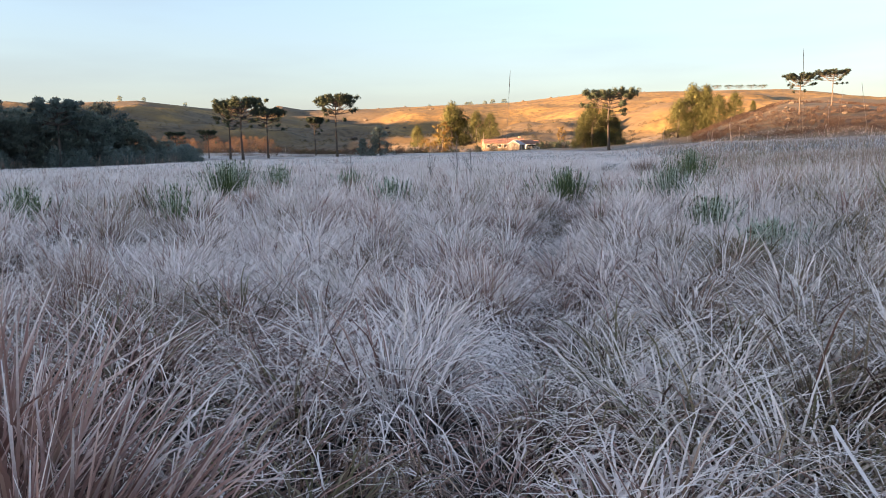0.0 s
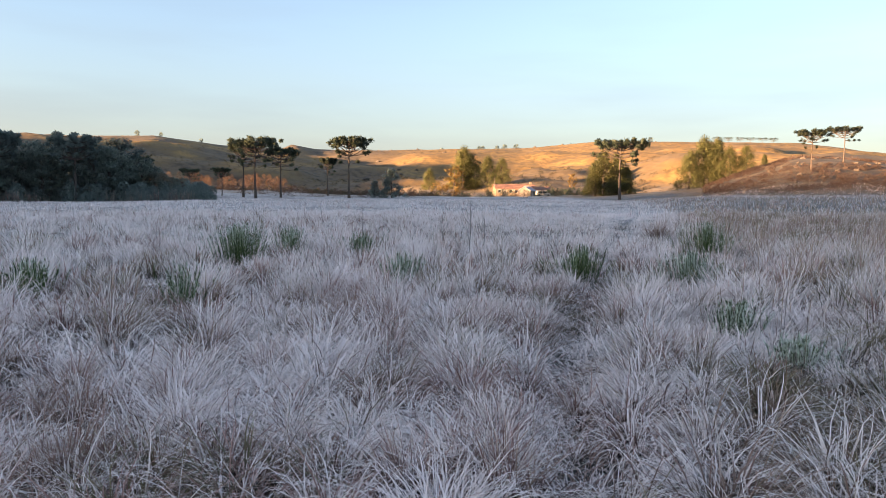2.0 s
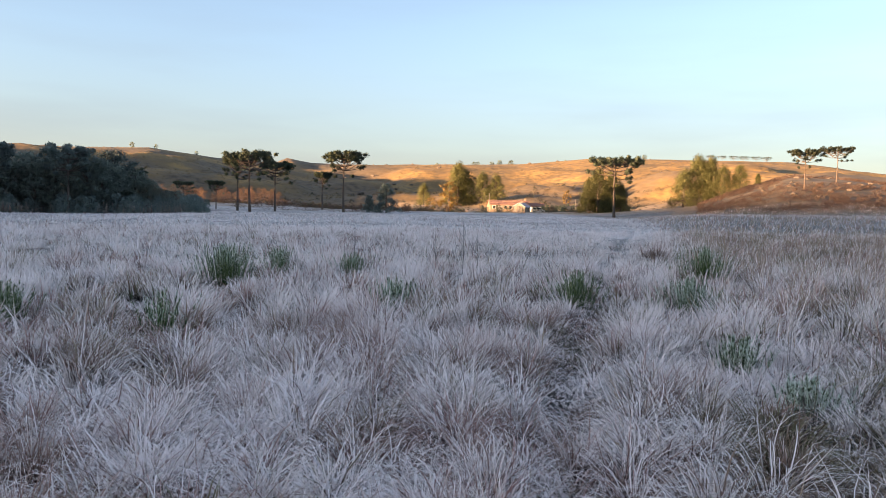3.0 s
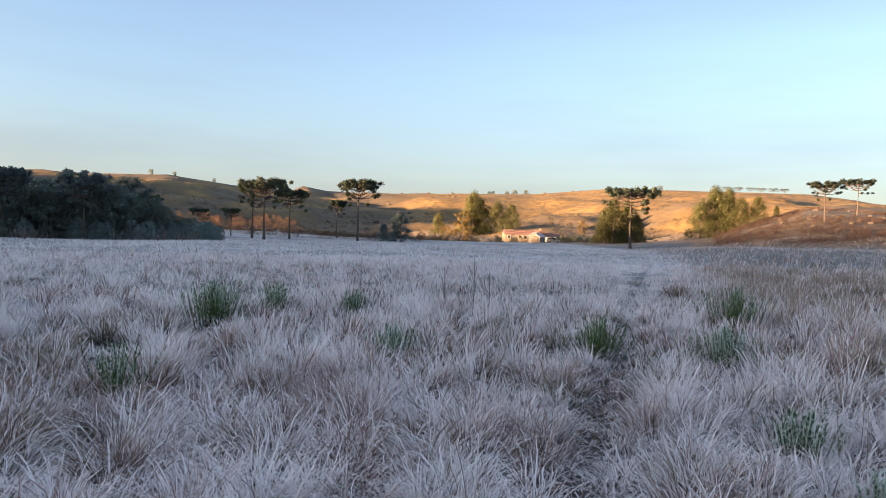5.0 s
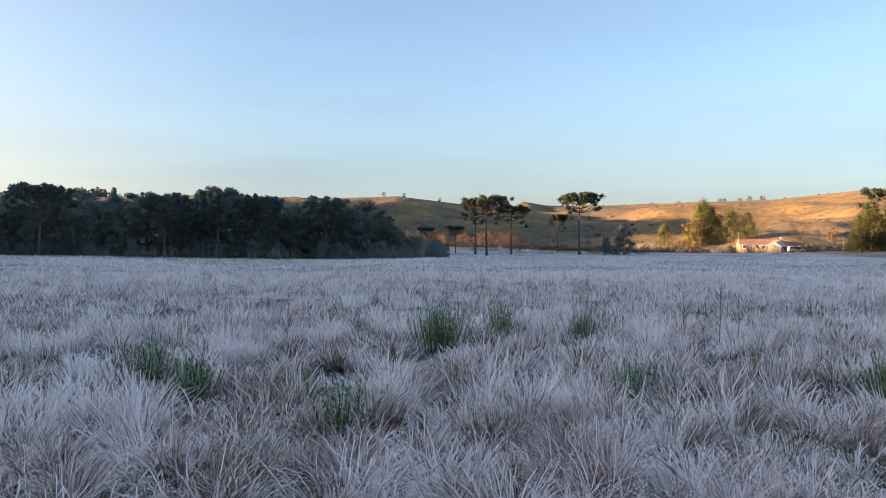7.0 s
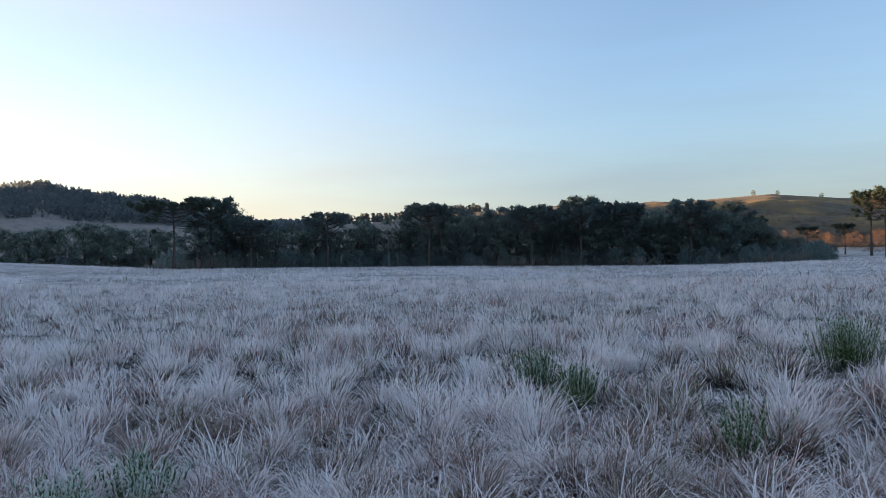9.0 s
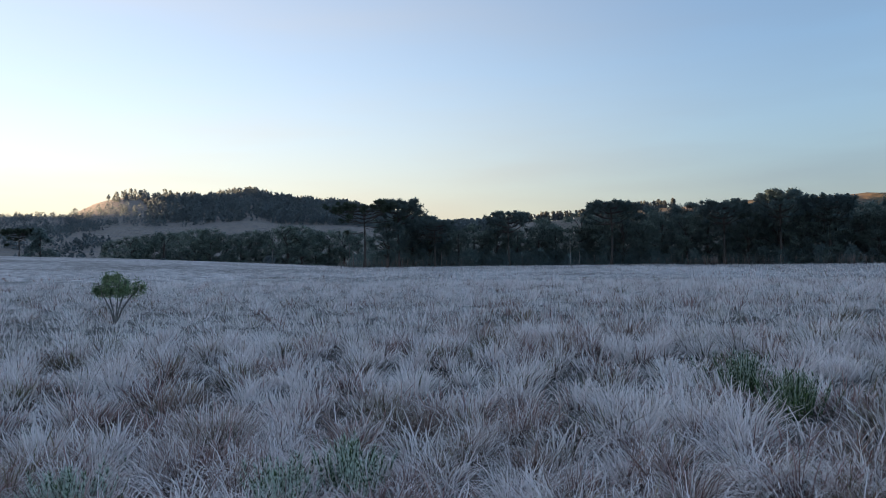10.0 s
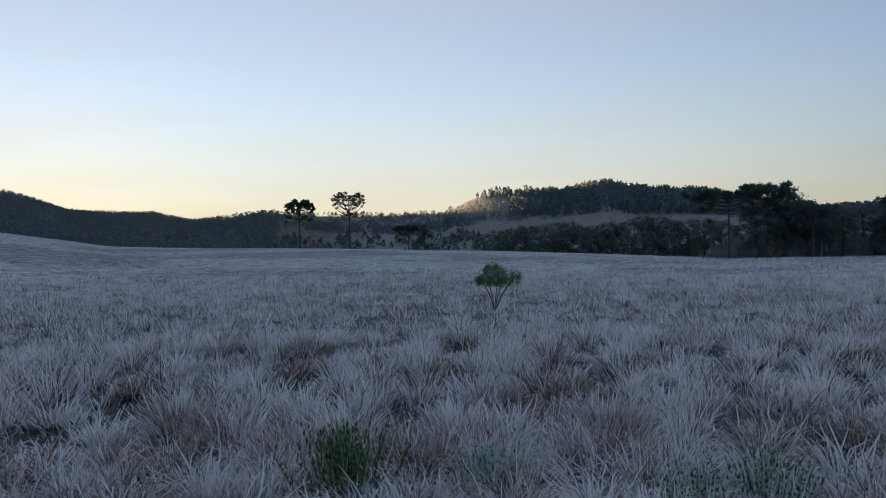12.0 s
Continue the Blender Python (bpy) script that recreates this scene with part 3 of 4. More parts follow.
def plant(proto, az, r, scale=1.0, turn=0.0, sink=0.05, first=False):
    """Stands a tree at a heading and distance: the first of its kind itself, others as copies."""
    m = Matrix.Translation(lie(az, r) - Vector((0, 0, sink))) @ pose(0, 0, 0, 0, 0, turn)
    if first:
        proto.matrix_basis = m @ Matrix.Scale(scale, 4)
        return proto
    ob = copy_thing(proto, m)
    ob.scale = (scale,) * 3
    return ob


def rise(az, r, el_top):
    """How tall a thing at that place is, if its top shows at that elevation."""
    return EYE_Z + r * math.tan(radians(el_top)) - float(lie(az, r).z)


# single araucarias: heading, distance, elevation of the top, crown radius as a share of height, label
for k, (az, r, top, cr, text) in enumerate((
        (15.45, 150, 3.92, 0.42, "tall dark araucaria with a wide flat crown at the field edge"),
        (16.35, 165, 3.5, 0.30, "slender dark araucaria beside a taller one"),
        (13.55, 168, 3.25, 0.36, "dark araucaria with drooping lower limbs behind the field"),
        (8.3, 168, 4.17, 0.34, "lone araucaria with a bare trunk and rounded umbrella crown"),
        (-12.9, 160, 4.24, 0.46, "lone araucaria with a broad flat umbrella crown"),
        (9.92, 190, 2.56, 0.22, "small half-lit araucaria behind the field"),
        (20.2, 175, 1.5, 0.42, "small flat-topped araucaria before the orange hill"),
        (17.9, 172, 1.6, 0.34, "small araucaria among shrubs"),
        (24.0, 150, 2.3, 0.4, "young araucaria at the end of the dark wood"),
        (-26.1, 165, 4.75, 0.38, "sunlit araucaria on the rocky mound"),
        (-28.05, 180, 4.88, 0.48, "sunlit araucaria with a layered crown on the mound"),
        (67.0, 116, 4.25, 0.6, "spreading araucaria at the wood's end beside a post"),
        (95.55, 149, 5.18, 0.31, "araucaria with a thin open crown on the rise"),
        (99.35, 149, 4.67, 0.31, "dark araucaria standing on the frosty rise"),
        (91.0, 175, 2.5, 0.4, "small araucaria behind the frosty rise"))):
    h = rise(az, r, top)
    tree = araucaria(h, cr * h, 100 + k, droop=5 if k in (2, 0) else 3, per=16 if k == 12 else 64, deep=0.34 if k in (12, 13) else 0.24, tuft={12: 0.036, 13: 0.043}.get(k, 0.056))
    plant(tree, az, r, first=True, turn=40 * k)
    tagged(tree, text, "tree", "araucarias")

# araucarias whose flat crowns stand out of the dark wood
for k, (az, r, top, cr) in enumerate(((36.0, 122, 4.25, 0.34), (33.0, 123, 3.75, 0.36), (39.8, 122, 3.75, 0.38), (47.9, 121, 4.1, 0.4), (55.7, 121, 3.4, 0.42), (61.5, 119, 2.85, 0.5), (28.0, 123, 3.75, 0.36), (64.3, 121, 4.6, 0.36))):
    h = rise(az, r, top)
    tree = araucaria(h, cr * h, 700 + k, droop=4, deep=0.32, needles=M_PINE)
    plant(tree, az, r, first=True, turn=70 * k)
    tagged(tree, "dark araucaria rising out of the shaded wood", "tree", "araucarias")

# the dark wood on the left
WOOD = [leafy_tree("evergreen_tree", 10, w, 200 + k, M_PINE if k % 2 else M_LEAF, low=lo, clumps=60, per=120, leaf=0.21) for k, (w, lo) in enumerate(((8.5, 0.03), (7.5, 0.25), (9.5, 0.02), (7, 0.32)))]
used = set()


def wood_tree(k, az, r, top, text):
    h = rise(az, r, top)
    tree = plant(WOOD[k], az, r, h / 10, turn=(az * 97) % 360, first=k not in used)
    used.add(k)
    tagged(tree, text, "tree", "dark wood beside the meadow")


wr = random.Random(4)
WOOD_AZ = [23.6, 25, 28, 30.5, 32.6, 34, 36, 38, 39.7, 42.5, 45, 47.7, 50, 53, 55.7, 58.5, 61, 64.2]
WOOD_EL = [2.3, 3.75, 3.7, 3.3, 3.8, 3.6, 4.2, 3.6, 3.7, 3.85, 3.6, 4.1, 3.4, 3.0, 3.4, 2.7, 2.75, 2.9]
for az, el in zip(WOOD_AZ, WOOD_EL):
    wood_tree(wr.choice((1, 3)) if el > 3.5 else 0, az, wr.uniform(128, 138), el * 0.95, "dark evergreen tree in shade at the wood's edge")
for az, el in ((63.2, 3.9), (62.0, 3.3), (65.2, 3.0)):
    wood_tree(wr.choice((1, 3)), az, wr.uniform(119, 126), el, "dark evergreen tree in shade at the wood's edge")
for az in np.arange(25.5, 63.5, 1.55):
    top = float(np.interp(az, WOOD_AZ, WOOD_EL)) * wr.uniform(0.62, 0.86)
    wood_tree(wr.choice((0, 2)), az + wr.uniform(-.3, .3), wr.uniform(124, 130), top, "low dark evergreen tree in the shaded wood")
for az in np.arange(18.8, 27, 1.0):
    wood_tree(2, az, 128 + wr.uniform(-2, 8), 0.2 + 0.27 * (az - 18.5) * wr.uniform(0.8, 1.1), "dark shrub-like tree at the wood's end")
# low wood behind the rise
for az in np.arange(67.5, 86, 1.1):
    wood_tree(wr.choice((0, 2)), az, wr.uniform(215, 235), float(np.interp(az, [67, 69, 73, 76, 79, 82, 86], [2.3, 2.3, 2.6, 2.2, 2.45, 2.3, 1.7])) * wr.uniform(0.88, 1.05), "dark round-topped tree behind the frosty rise")

# olive conifers lit by the first sun
CON = [leafy_tree("conifer_tree", 12, 8, 300, M_CYP, per=150, clumps=80, low=0.03, cone=1, flat=1.3, leaf=0.19), leafy_tree("conifer_tree", 12, 10, 301, M_CYP, per=150, clumps=80, low=0.03, cone=1, flat=1.2, leaf=0.19)]
con_used = set()
for k, az, r, top, text in ((0, -11.6, 215, 3.35, "tall olive conifer lit by low sun"), (0, -11.0, 218, 2.7, "olive conifer lit by low sun"), (0, -12.6, 216, 3.2, "olive conifer lit by low sun"), (0, -13.3, 217, 2.3, "olive conifer lit by low sun"),
                            (1, -17.9, 205, 3.3, "olive conifer at the foot of the mound"), (0, -18.9, 208, 4.35, "tallest olive conifer of the sunlit group"), (0, -19.8, 208, 4.25, "tall olive conifer of the sunlit group"),
                            (1, -20.7, 206, 3.6, "olive conifer of the sunlit group"), (1, -21.8, 207, 3.7, "olive conifer of the sunlit group"), (0, -23.0, 208, 3.1, "small olive conifer of the sunlit group"),
                            (0, -0.7, 300, 3.6, "tall olive tree behind the farmhouse"), (1, -1.3, 302, 3.1, "olive tree behind the farmhouse"), (1, -2.6, 300, 2.9, "olive tree behind the farmhouse"), (1, -3.7, 300, 2.75, "olive tree behind the farmhouse"), (1, 2.0, 290, 1.9, "low olive tree above the yard")):
    h = rise(az, r, top)
    tagged(plant(CON[k], az, r, h / 12, turn=(az * 71) % 360, first=k not in con_used), text, "tree", "sunlit conifers")
    con_used.add(k)
GOLD = leafy_tree("poplar_tree", 9, 6, 310, M_GOLD, clumps=40, low=0.12, per=34)
for k, (az, r, top) in enumerate(((0.0, 262, 2.2), (-9.2, 300, 1.7), (1.4, 265, 0.9))):
    tagged(plant(GOLD, az, r, rise(az, r, top) / 9, turn=50 * k, first=k == 0), "yellow-leaved tree glowing in the low sun", "tree", "yellow trees")
DARKCON = leafy_tree("conifer_tree", 8, 6.5, 320, M_PINE, clumps=44, low=0.03, cone=1)
for k, (az, r, top) in enumerate(((4.95, 170, 1.9), (89.75, 172, 2.56), (6.3, 172, 0.9))):
    tagged(plant(DARKCON, az, r, rise(az, r, top) / 8, turn=50 * k, first=k == 0), "small dark pointed conifer in shade", "tree", "dark conifers")


# ---- tussocks: single clumps near the walk ----
def tussock_mesh(seed, n, h, spread, hue, frost, bare, curl=0.35, width=0.0064, red=1.0, skirt=False):
    g = np.random.default_rng(seed)
    rad = np.abs(g.normal(0, spread, n))
    a = g.uniform(0, math.tau, n)
    base = np.stack([rad * np.cos(a), rad * np.sin(a), np.full(n, -0.03)], 1)
    lean = 0.05 + 0.42 * rad / spread * 0.6 + np.abs(g.normal(0, 0.28, n)) + (0.65 if skirt else 0)
    fr = np.where(g.uniform(0, 1, n) < bare, 0.1, frost) + g.normal(0, 0.15, n)
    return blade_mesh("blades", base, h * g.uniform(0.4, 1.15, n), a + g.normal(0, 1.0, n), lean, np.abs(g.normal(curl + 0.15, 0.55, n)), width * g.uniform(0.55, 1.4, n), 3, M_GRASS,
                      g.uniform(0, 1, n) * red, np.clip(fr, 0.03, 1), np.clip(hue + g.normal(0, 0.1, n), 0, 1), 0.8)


TUFTS = [(0, "upright pinkish-brown grass tussock tipped with frost", tussock_mesh(1, 360, 0.42, 0.11, 0.0, 0.40, 0.18, 0.65)),
         (1, "dense mauve grass tussock with frosted tips", tussock_mesh(2, 380, 0.38, 0.13, 0.1, 0.46, 0.16, 0.7)),
         (2, "brown grass tussock with little frost", tussock_mesh(3, 340, 0.40, 0.11, 0.35, 0.16, 0.4, 0.5, 0.005, 0.6)),
         (3, "white frosted tussock with arching blades", tussock_mesh(4, 340, 0.42, 0.13, 0.3, 0.85, 0.08, 1.1)),
         (4, "small frosty grass tussock", tussock_mesh(5, 220, 0.30, 0.09, 0.1, 0.65, 0.15, 0.7)),
         (5, "olive grass tussock with frosted tips", tussock_mesh(6, 360, 0.40, 0.13, 0.9, 0.36, 0.25, 0.75)),
         (6, "loose pinkish grass tussock tipped with frost", tussock_mesh(7, 360, 0.44, 0.15, 0.0, 0.44, 0.2, 0.7, 0.005, 0.55)),
         (7, "coarse reddish-brown tussock with thick bare blades", tussock_mesh(8, 230, 0.58, 0.14, 0.0, 0.20, 0.55, 0.05, 0.0105, 0.42))]
SKIRTS = [tussock_mesh(20 + k, 70, 0.34, 0.12, 0.4, 0.75, 0.3, 0.9, skirt=True) for k in range(3)]
tuft_spots = []


def tussock(k, x, y, scale=1.0, turn=0.0, tilt=0.0, over=0.0):
    m = Matrix.Translation((x, y, float(land(x, y)))) @ pose(0, 0, 0, tilt, over, 0) @ pose(0, 0, 0, 0, 0, turn)
    ob = new("grass_tussock")
    ob.matrix_basis = m @ Matrix.Scale(scale, 4)
    part("blade_fan", TUFTS[k][2], M_GRASS, ob)
    part("skirt", SKIRTS[k % 3], M_GRASS, ob, "drooping frosted outer blades")
    tagged(ob, TUFTS[k][1], "tussock", "grass tussocks")
    tuft_spots.append((x, y))


for k, x, y, sc, tilt in ((2, -0.88, 7.5, 1.05, 0), (2, -0.8, 7.6, 0.9, 5), (5, -1.8, 8.1, 1.1, 0), (2, -1.7, 8.2, 1.0, 0), (2, -2.72, 6.0, 1.1, 0), (1, 1.55, 5.7, 1.15, 0), (0, 0.17, 3.26, 1.1, 0), (0, -0.25, 3.25, 1.0, 0),
                          (3, 1.6, 3.3, 1.15, 0), (3, 0.75, 2.0, 1.0, 0), (1, 1.84, 7.5, 1.25, 0), (0, 1.5, 7.2, 1.1, 0),
                          (1, -4.45, 8.85, 1.15, 0), (2, -4.95, 11.6, 1.15, 0), (5, -6.6, 5.1, 1.35, 0), (5, -6.75, 3.55, 1.35, 0), (6, -7.0, 3.75, 1.3, 0), (5, -6.3, 1.9, 1.3, 0), (6, -6.1, 0.9, 1.2, 0), (2, -12.0, 9.5, 1.4, 0),
                          (2, -12.4, 9.2, 1.4, 0), (2, -11.6, 9.9, 1.3, 0), (2, 5.8, 21.2, 1.9, 0), (2, 5.95, 21.35, 2.0, 0), (2, 4.6, 14.7, 1.5, 0), (0, -2.3, 3.4, 1.1, 0), (1, 0.7, 4.5, 1.0, 0), (0, 0.1, 6.6, 1.1, 0), (6, 0.35, 6.9, 1.1, 0)):
    tussock(k, x, y, sc, 57 * len(tuft_spots), tilt)
for k, x, y, sc, over in ((7, -0.72, 1.12, 1.0, 16), (7, -0.9, 1.3, 1.05, 8), (7, -0.62, 0.98, 0.9, 22), (7, -1.05, 1.55, 1.0, 4)):
    tussock(k, x, y, sc, 70 * len(tuft_spots), -4, over)
gr = random.Random(12)
for gx in range(-14, 10):
    for gy in range(0, 17):
        x, y = gx * 0.62 + gr.uniform(-0.22, 0.22), gy * 0.62 - 0.4 + gr.uniform(-0.22, 0.22)
        d0, d1 = math.hypot(x, y), math.hypot(x + 0.6, y - 2.2)
        if not open_ground(x, y) or d1 > 7.6 or (d0 < 1.1 and y > 0) or d1 < 0.9 or trail_off(x, y) < 0.34 or len(tuft_spots) > 300:
            continue
        if min(math.hypot(x - u, y - v) for u, v in tuft_spots) < 0.36 or gr.random() < (0.55 if y < 3.5 and x > -0.7 else 0.12):
            continue
        right = x > 1.0 and y < 6
        k = gr.choice((3, 3, 4, 5, 5, 2)) if right or (x > 1.6 and y < 9.5) else gr.choice((0, 1, 2, 6, 6, 5, 2, 4, 3))
        tussock(k, x, y, gr.uniform(0.75, 1.15), gr.uniform(0, 360), gr.uniform(-6, 6))


# ---- green shrubs and shoots in the meadow ----
def green_shrub(h, w, seed, stems=70, frost=0.25):
    g = np.random.default_rng(seed)
    root = new("green_shrub")
    rad = np.abs(g.normal(0, w * 0.22, stems))
    a = g.uniform(0, math.tau, stems)
    base = np.stack([rad * np.cos(a), rad * np.sin(a), np.full(stems, -0.02)], 1)
    ln = h * g.uniform(0.6, 1.05, stems)
    lean = np.minimum(0.9, 0.9 * rad / (0.5 * w)) * 0.5 + 0.04
    tagged(part("shoot_clump", blade_mesh("shoot_clump", base, ln, a, lean, g.uniform(0, 0.2, stems), np.full(stems, 0.006), 3, M_GREEN, g.uniform(0, 1, stems), np.full(stems, frost), g.uniform(0, 1, stems)), M_GREEN, root), "clump of thin green shoots", kind="stuff")
    per = 26
    s = g.uniform(0.25, 1.0, (stems, per))
    pos = base[:, None, :] + np.stack([np.cos(a)[:, None] * np.sin(lean)[:, None] * s * ln[:, None], np.sin(a)[:, None] * np.sin(lean)[:, None] * s * ln[:, None], np.cos(lean)[:, None] * s * ln[:, None]], 2)
    pos = pos.reshape(-1, 3)
    n = len(pos)
    leaves = blade_mesh("leaves", pos, g.uniform(0.03, 0.06, n), g.uniform(0, math.tau, n), g.uniform(0.2, 0.9, n), g.uniform(0, 0.3, n), np.full(n, 0.012), 1, M_GREEN, g.uniform(0, 1, n), np.clip(g.normal(frost, 0.25, n), 0, 1), g.uniform(0, 1, n))
    part("foliage", leaves, M_GREEN, root)
    return root


for k, (x, y, h, w, n, fr, text) in enumerate((
        (1.83, 10.9, 0.5, 0.5, 70, 0.15, "dark green shrub beside the trail"), (-3.7, 12.5, 0.62, 0.85, 120, 0.3, "bright green bushy shrub in frosted grass"),
        (-1.9, 14.7, 0.42, 0.5, 60, 0.3, "small green shrub in frosted grass"), (-3.2, 14.2, 0.55, 0.35, 50, 0.4, "narrow green shrub dusted with frost"),
        (4.9, 14.6, 0.7, 0.9, 120, 0.2, "dark green shrub among brown grass"), (3.3, 10.5, 0.45, 0.6, 80, 0.5, "pale green shrub dusted with frost"),
        (-4.85, 8.4, 0.42, 0.42, 60, 0.25, "green shrub with upright shoots"), (-5.9, 9.0, 0.45, 0.5, 60, 0.4, "olive green shrub with upright shoots"),
        (-2.84, 7.58, 0.5, 0.22, 24, 0.3, "slender green shoot between tussocks"), (-0.73, 9.9, 0.42, 0.45, 60, 0.5, "low grey-green shrub dusted with frost"),
        (-5.63, 1.5, 0.45, 0.42, 80, 0.1, "vivid green shoots among frosted grass"), (-5.45, 2.45, 0.34, 0.5, 80, 0.8, "low pale green shoots white with frost"),
        (-5.1, 4.1, 0.36, 0.55, 90, 0.7, "low pale green shoots white with frost"), (-4.9, 3.6, 0.32, 0.45, 70, 0.8, "low pale green shoots white with frost"),
        (2.57, 5.7, 0.22, 0.7, 80, 0.75, "low green shoots dusted with frost"), (2.45, 6.7, 0.32, 0.5, 80, 0.55, "green tuft of shoots beside tussocks"),
        (3.1, 3.8, 0.3, 0.6, 80, 0.6, "low pale green shoots white with frost"))):
    s = green_shrub(h * 1.15, w * (1.25 if fr < 0.55 else 0.85), 400 + k, int(n * (1.7 if fr < 0.55 else 0.8)), fr)
    s.location = (x, y, float(land(x, y)))
    tagged(s, text, "shrub", "green shrubs")


# ---- the bare-stemmed shrub on the left of the meadow ----
def stem_shrub(h, w, seed):
    g = random.Random(seed)
    root = new("leafy_shrub")
    bm, centres = bmesh.new(), []
    for k in range(9):
        a, d = k / 9 * math.tau + g.uniform(-.3, .3), w / 2 * g.uniform(0.45, 0.95)
        top = (math.cos(a) * d, math.sin(a) * d, h * g.uniform(0.7, 0.92))
        tube(bm, [(0, 0, -0.05), (top[0] * 0.25, top[1] * 0.25, h * 0.3), (top[0] * 0.7, top[1] * 0.7, h * 0.6), top], [0.022, 0.016, 0.011, 0.005], 5)
        for j in range(7):
            out = g.uniform(0.1, 1.1)
            centres.append((top[0] * out, top[1] * out, h * g.uniform(0.62, 1.0 - 0.22 * out * out)))
    part("forked_stem", bm, M_TWIG, root)
    part("crown", leaf_cloud("crown", centres, [0.14] * len(centres), 64, 0.034, M_SHRUB, 1.3, seed), M_SHRUB, root)
    return root


s = stem_shrub(1.3, 1.55, 5)
s.location = (-20.5, 4.0, float(land(-20.5, 4.0)))
tagged(s, "small leafy shrub on bare forked stems above the grass", "shrub")


# ---- culms, dry stalks and bare twigs ----
def culm(points, r, label, seed=0):
    root = new("grass_culm")
    bm = bmesh.new()
    n = len(points)
    tube(bm, points, [r * (1 - 0.6 * k / (n - 1)) for k in range(n)], 5)
    part("stalk", bm, M_STRAW, root)
    tip = Vector(points[-1])
    ahead = (tip - Vector(points[-2])).normalized()
    bm = bmesh.new()
    tube(bm, [tip + ahead * (0.012 * k - 0.002) for k in range(8)], [max(r, 0.0009) * f for f in (0.5, 1.6, 1.0, 1.8, 1.0, 1.5, 0.8, 0.3)], 5)
    part("seed_head", bm, M_STRAW, root)
    return tagged(root, label, "grass stalk", "tall stalks")


M_STRAW = bark_material("dry straw", (0.40, 0.32, 0.22), (0.62, 0.53, 0.42))
for k, (x, y, h, lx, ly) in enumerate(((1.36, 2.75, 1.08, 0.0, 0.05), (0.20, 2.6, 1.05, 0.03, -0.05), (1.55, 2.35, 1.30, 0.12, 0.05), (1.75, 3.1, 0.95, 0.25, 0.1), (2.6, 4.4, 1.1, -0.1, 0), (3.3, 6.2, 1.2, 0.1, 0.1), (4.2, 8.5, 1.2, -0.1, 0),
                                       (0.35, 6.4, 0.95, -0.05, 0.05), (0.25, 6.5, 0.8, 0.12, 0), (-1.4, 6.0, 0.8, 0.1, 0), (4.4, 11.5, 1.25, 0.1, 0), (5.3, 12.5, 1.2, -0.1, 0.1), (6.4, 13.6, 1.3, 0.1, 0), (7.0, 15.5, 1.3, -0.1, 0), (5.6, 17, 1.3, 0.0, 0.1))):
    z = float(land(x, y))
    culm([(x, y, z), (x + lx * 0.2, y + ly * 0.2, z + h * 0.4), (x + lx * 0.55, y + ly * 0.55, z + h * 0.75), (x + lx, y + ly, z + h)], 0.0009, "tall thin dry grass stalk standing above the meadow", k)
z = float(land(2.6, 5.2))
culm([(2.15, 4.6, z + 0.45), (2.5, 4.8, z + 0.5), (3.0, 4.95, z + 0.56), (3.35, 5.0, z + 0.52)], 0.003, "broken straw-coloured stalk lying across the grass", 31)
culm([(3.4, 4.6, z), (3.38, 4.75, z + 0.35), (3.5, 4.9, z + 0.7), (3.62, 5.0, z + 0.78)], 0.003, "dry stalk bent over at the top", 32)


def bare_sapling(h, seed):
    g = random.Random(seed)
    root = new("bare_sapling")
    bm = bmesh.new()
    tube(bm, [(0, 0, -0.03), (0.02, 0, h * 0.5), (0.0, 0.03, h)], [0.011, 0.008, 0.003], 5)
    part("stem", bm, M_TWIG, root)
    bm = bmesh.new()
    for k in range(9):
        f, a = g.uniform(0.2, 0.85), g.uniform(0, math.tau)
        l = h * (1 - f) * g.uniform(0.4, 0.8)
        tube(bm, [(0.01, 0, h * f), (math.cos(a) * l * 0.4, math.sin(a) * l * 0.4, h * f + l * 0.5), (math.cos(a) * l * 0.6, math.sin(a) * l * 0.6, h * f + l)], [0.005, 0.004, 0.002], 4)
    part("branching", bm, M_TWIG, root)
    return root


for k, (x, y, h) in enumerate(((0.26, 14.6, 1.15), (0.55, 14.9, 0.9), (-2.6, 20.5, 0.9), (-0.3, 16, 0.8))):
    s = bare_sapling(h, 60 + k)
    s.location = (x, y, float(land(x, y)))
    tagged(s, "leafless thin sapling standing in the grass", "sapling", "bare saplings")


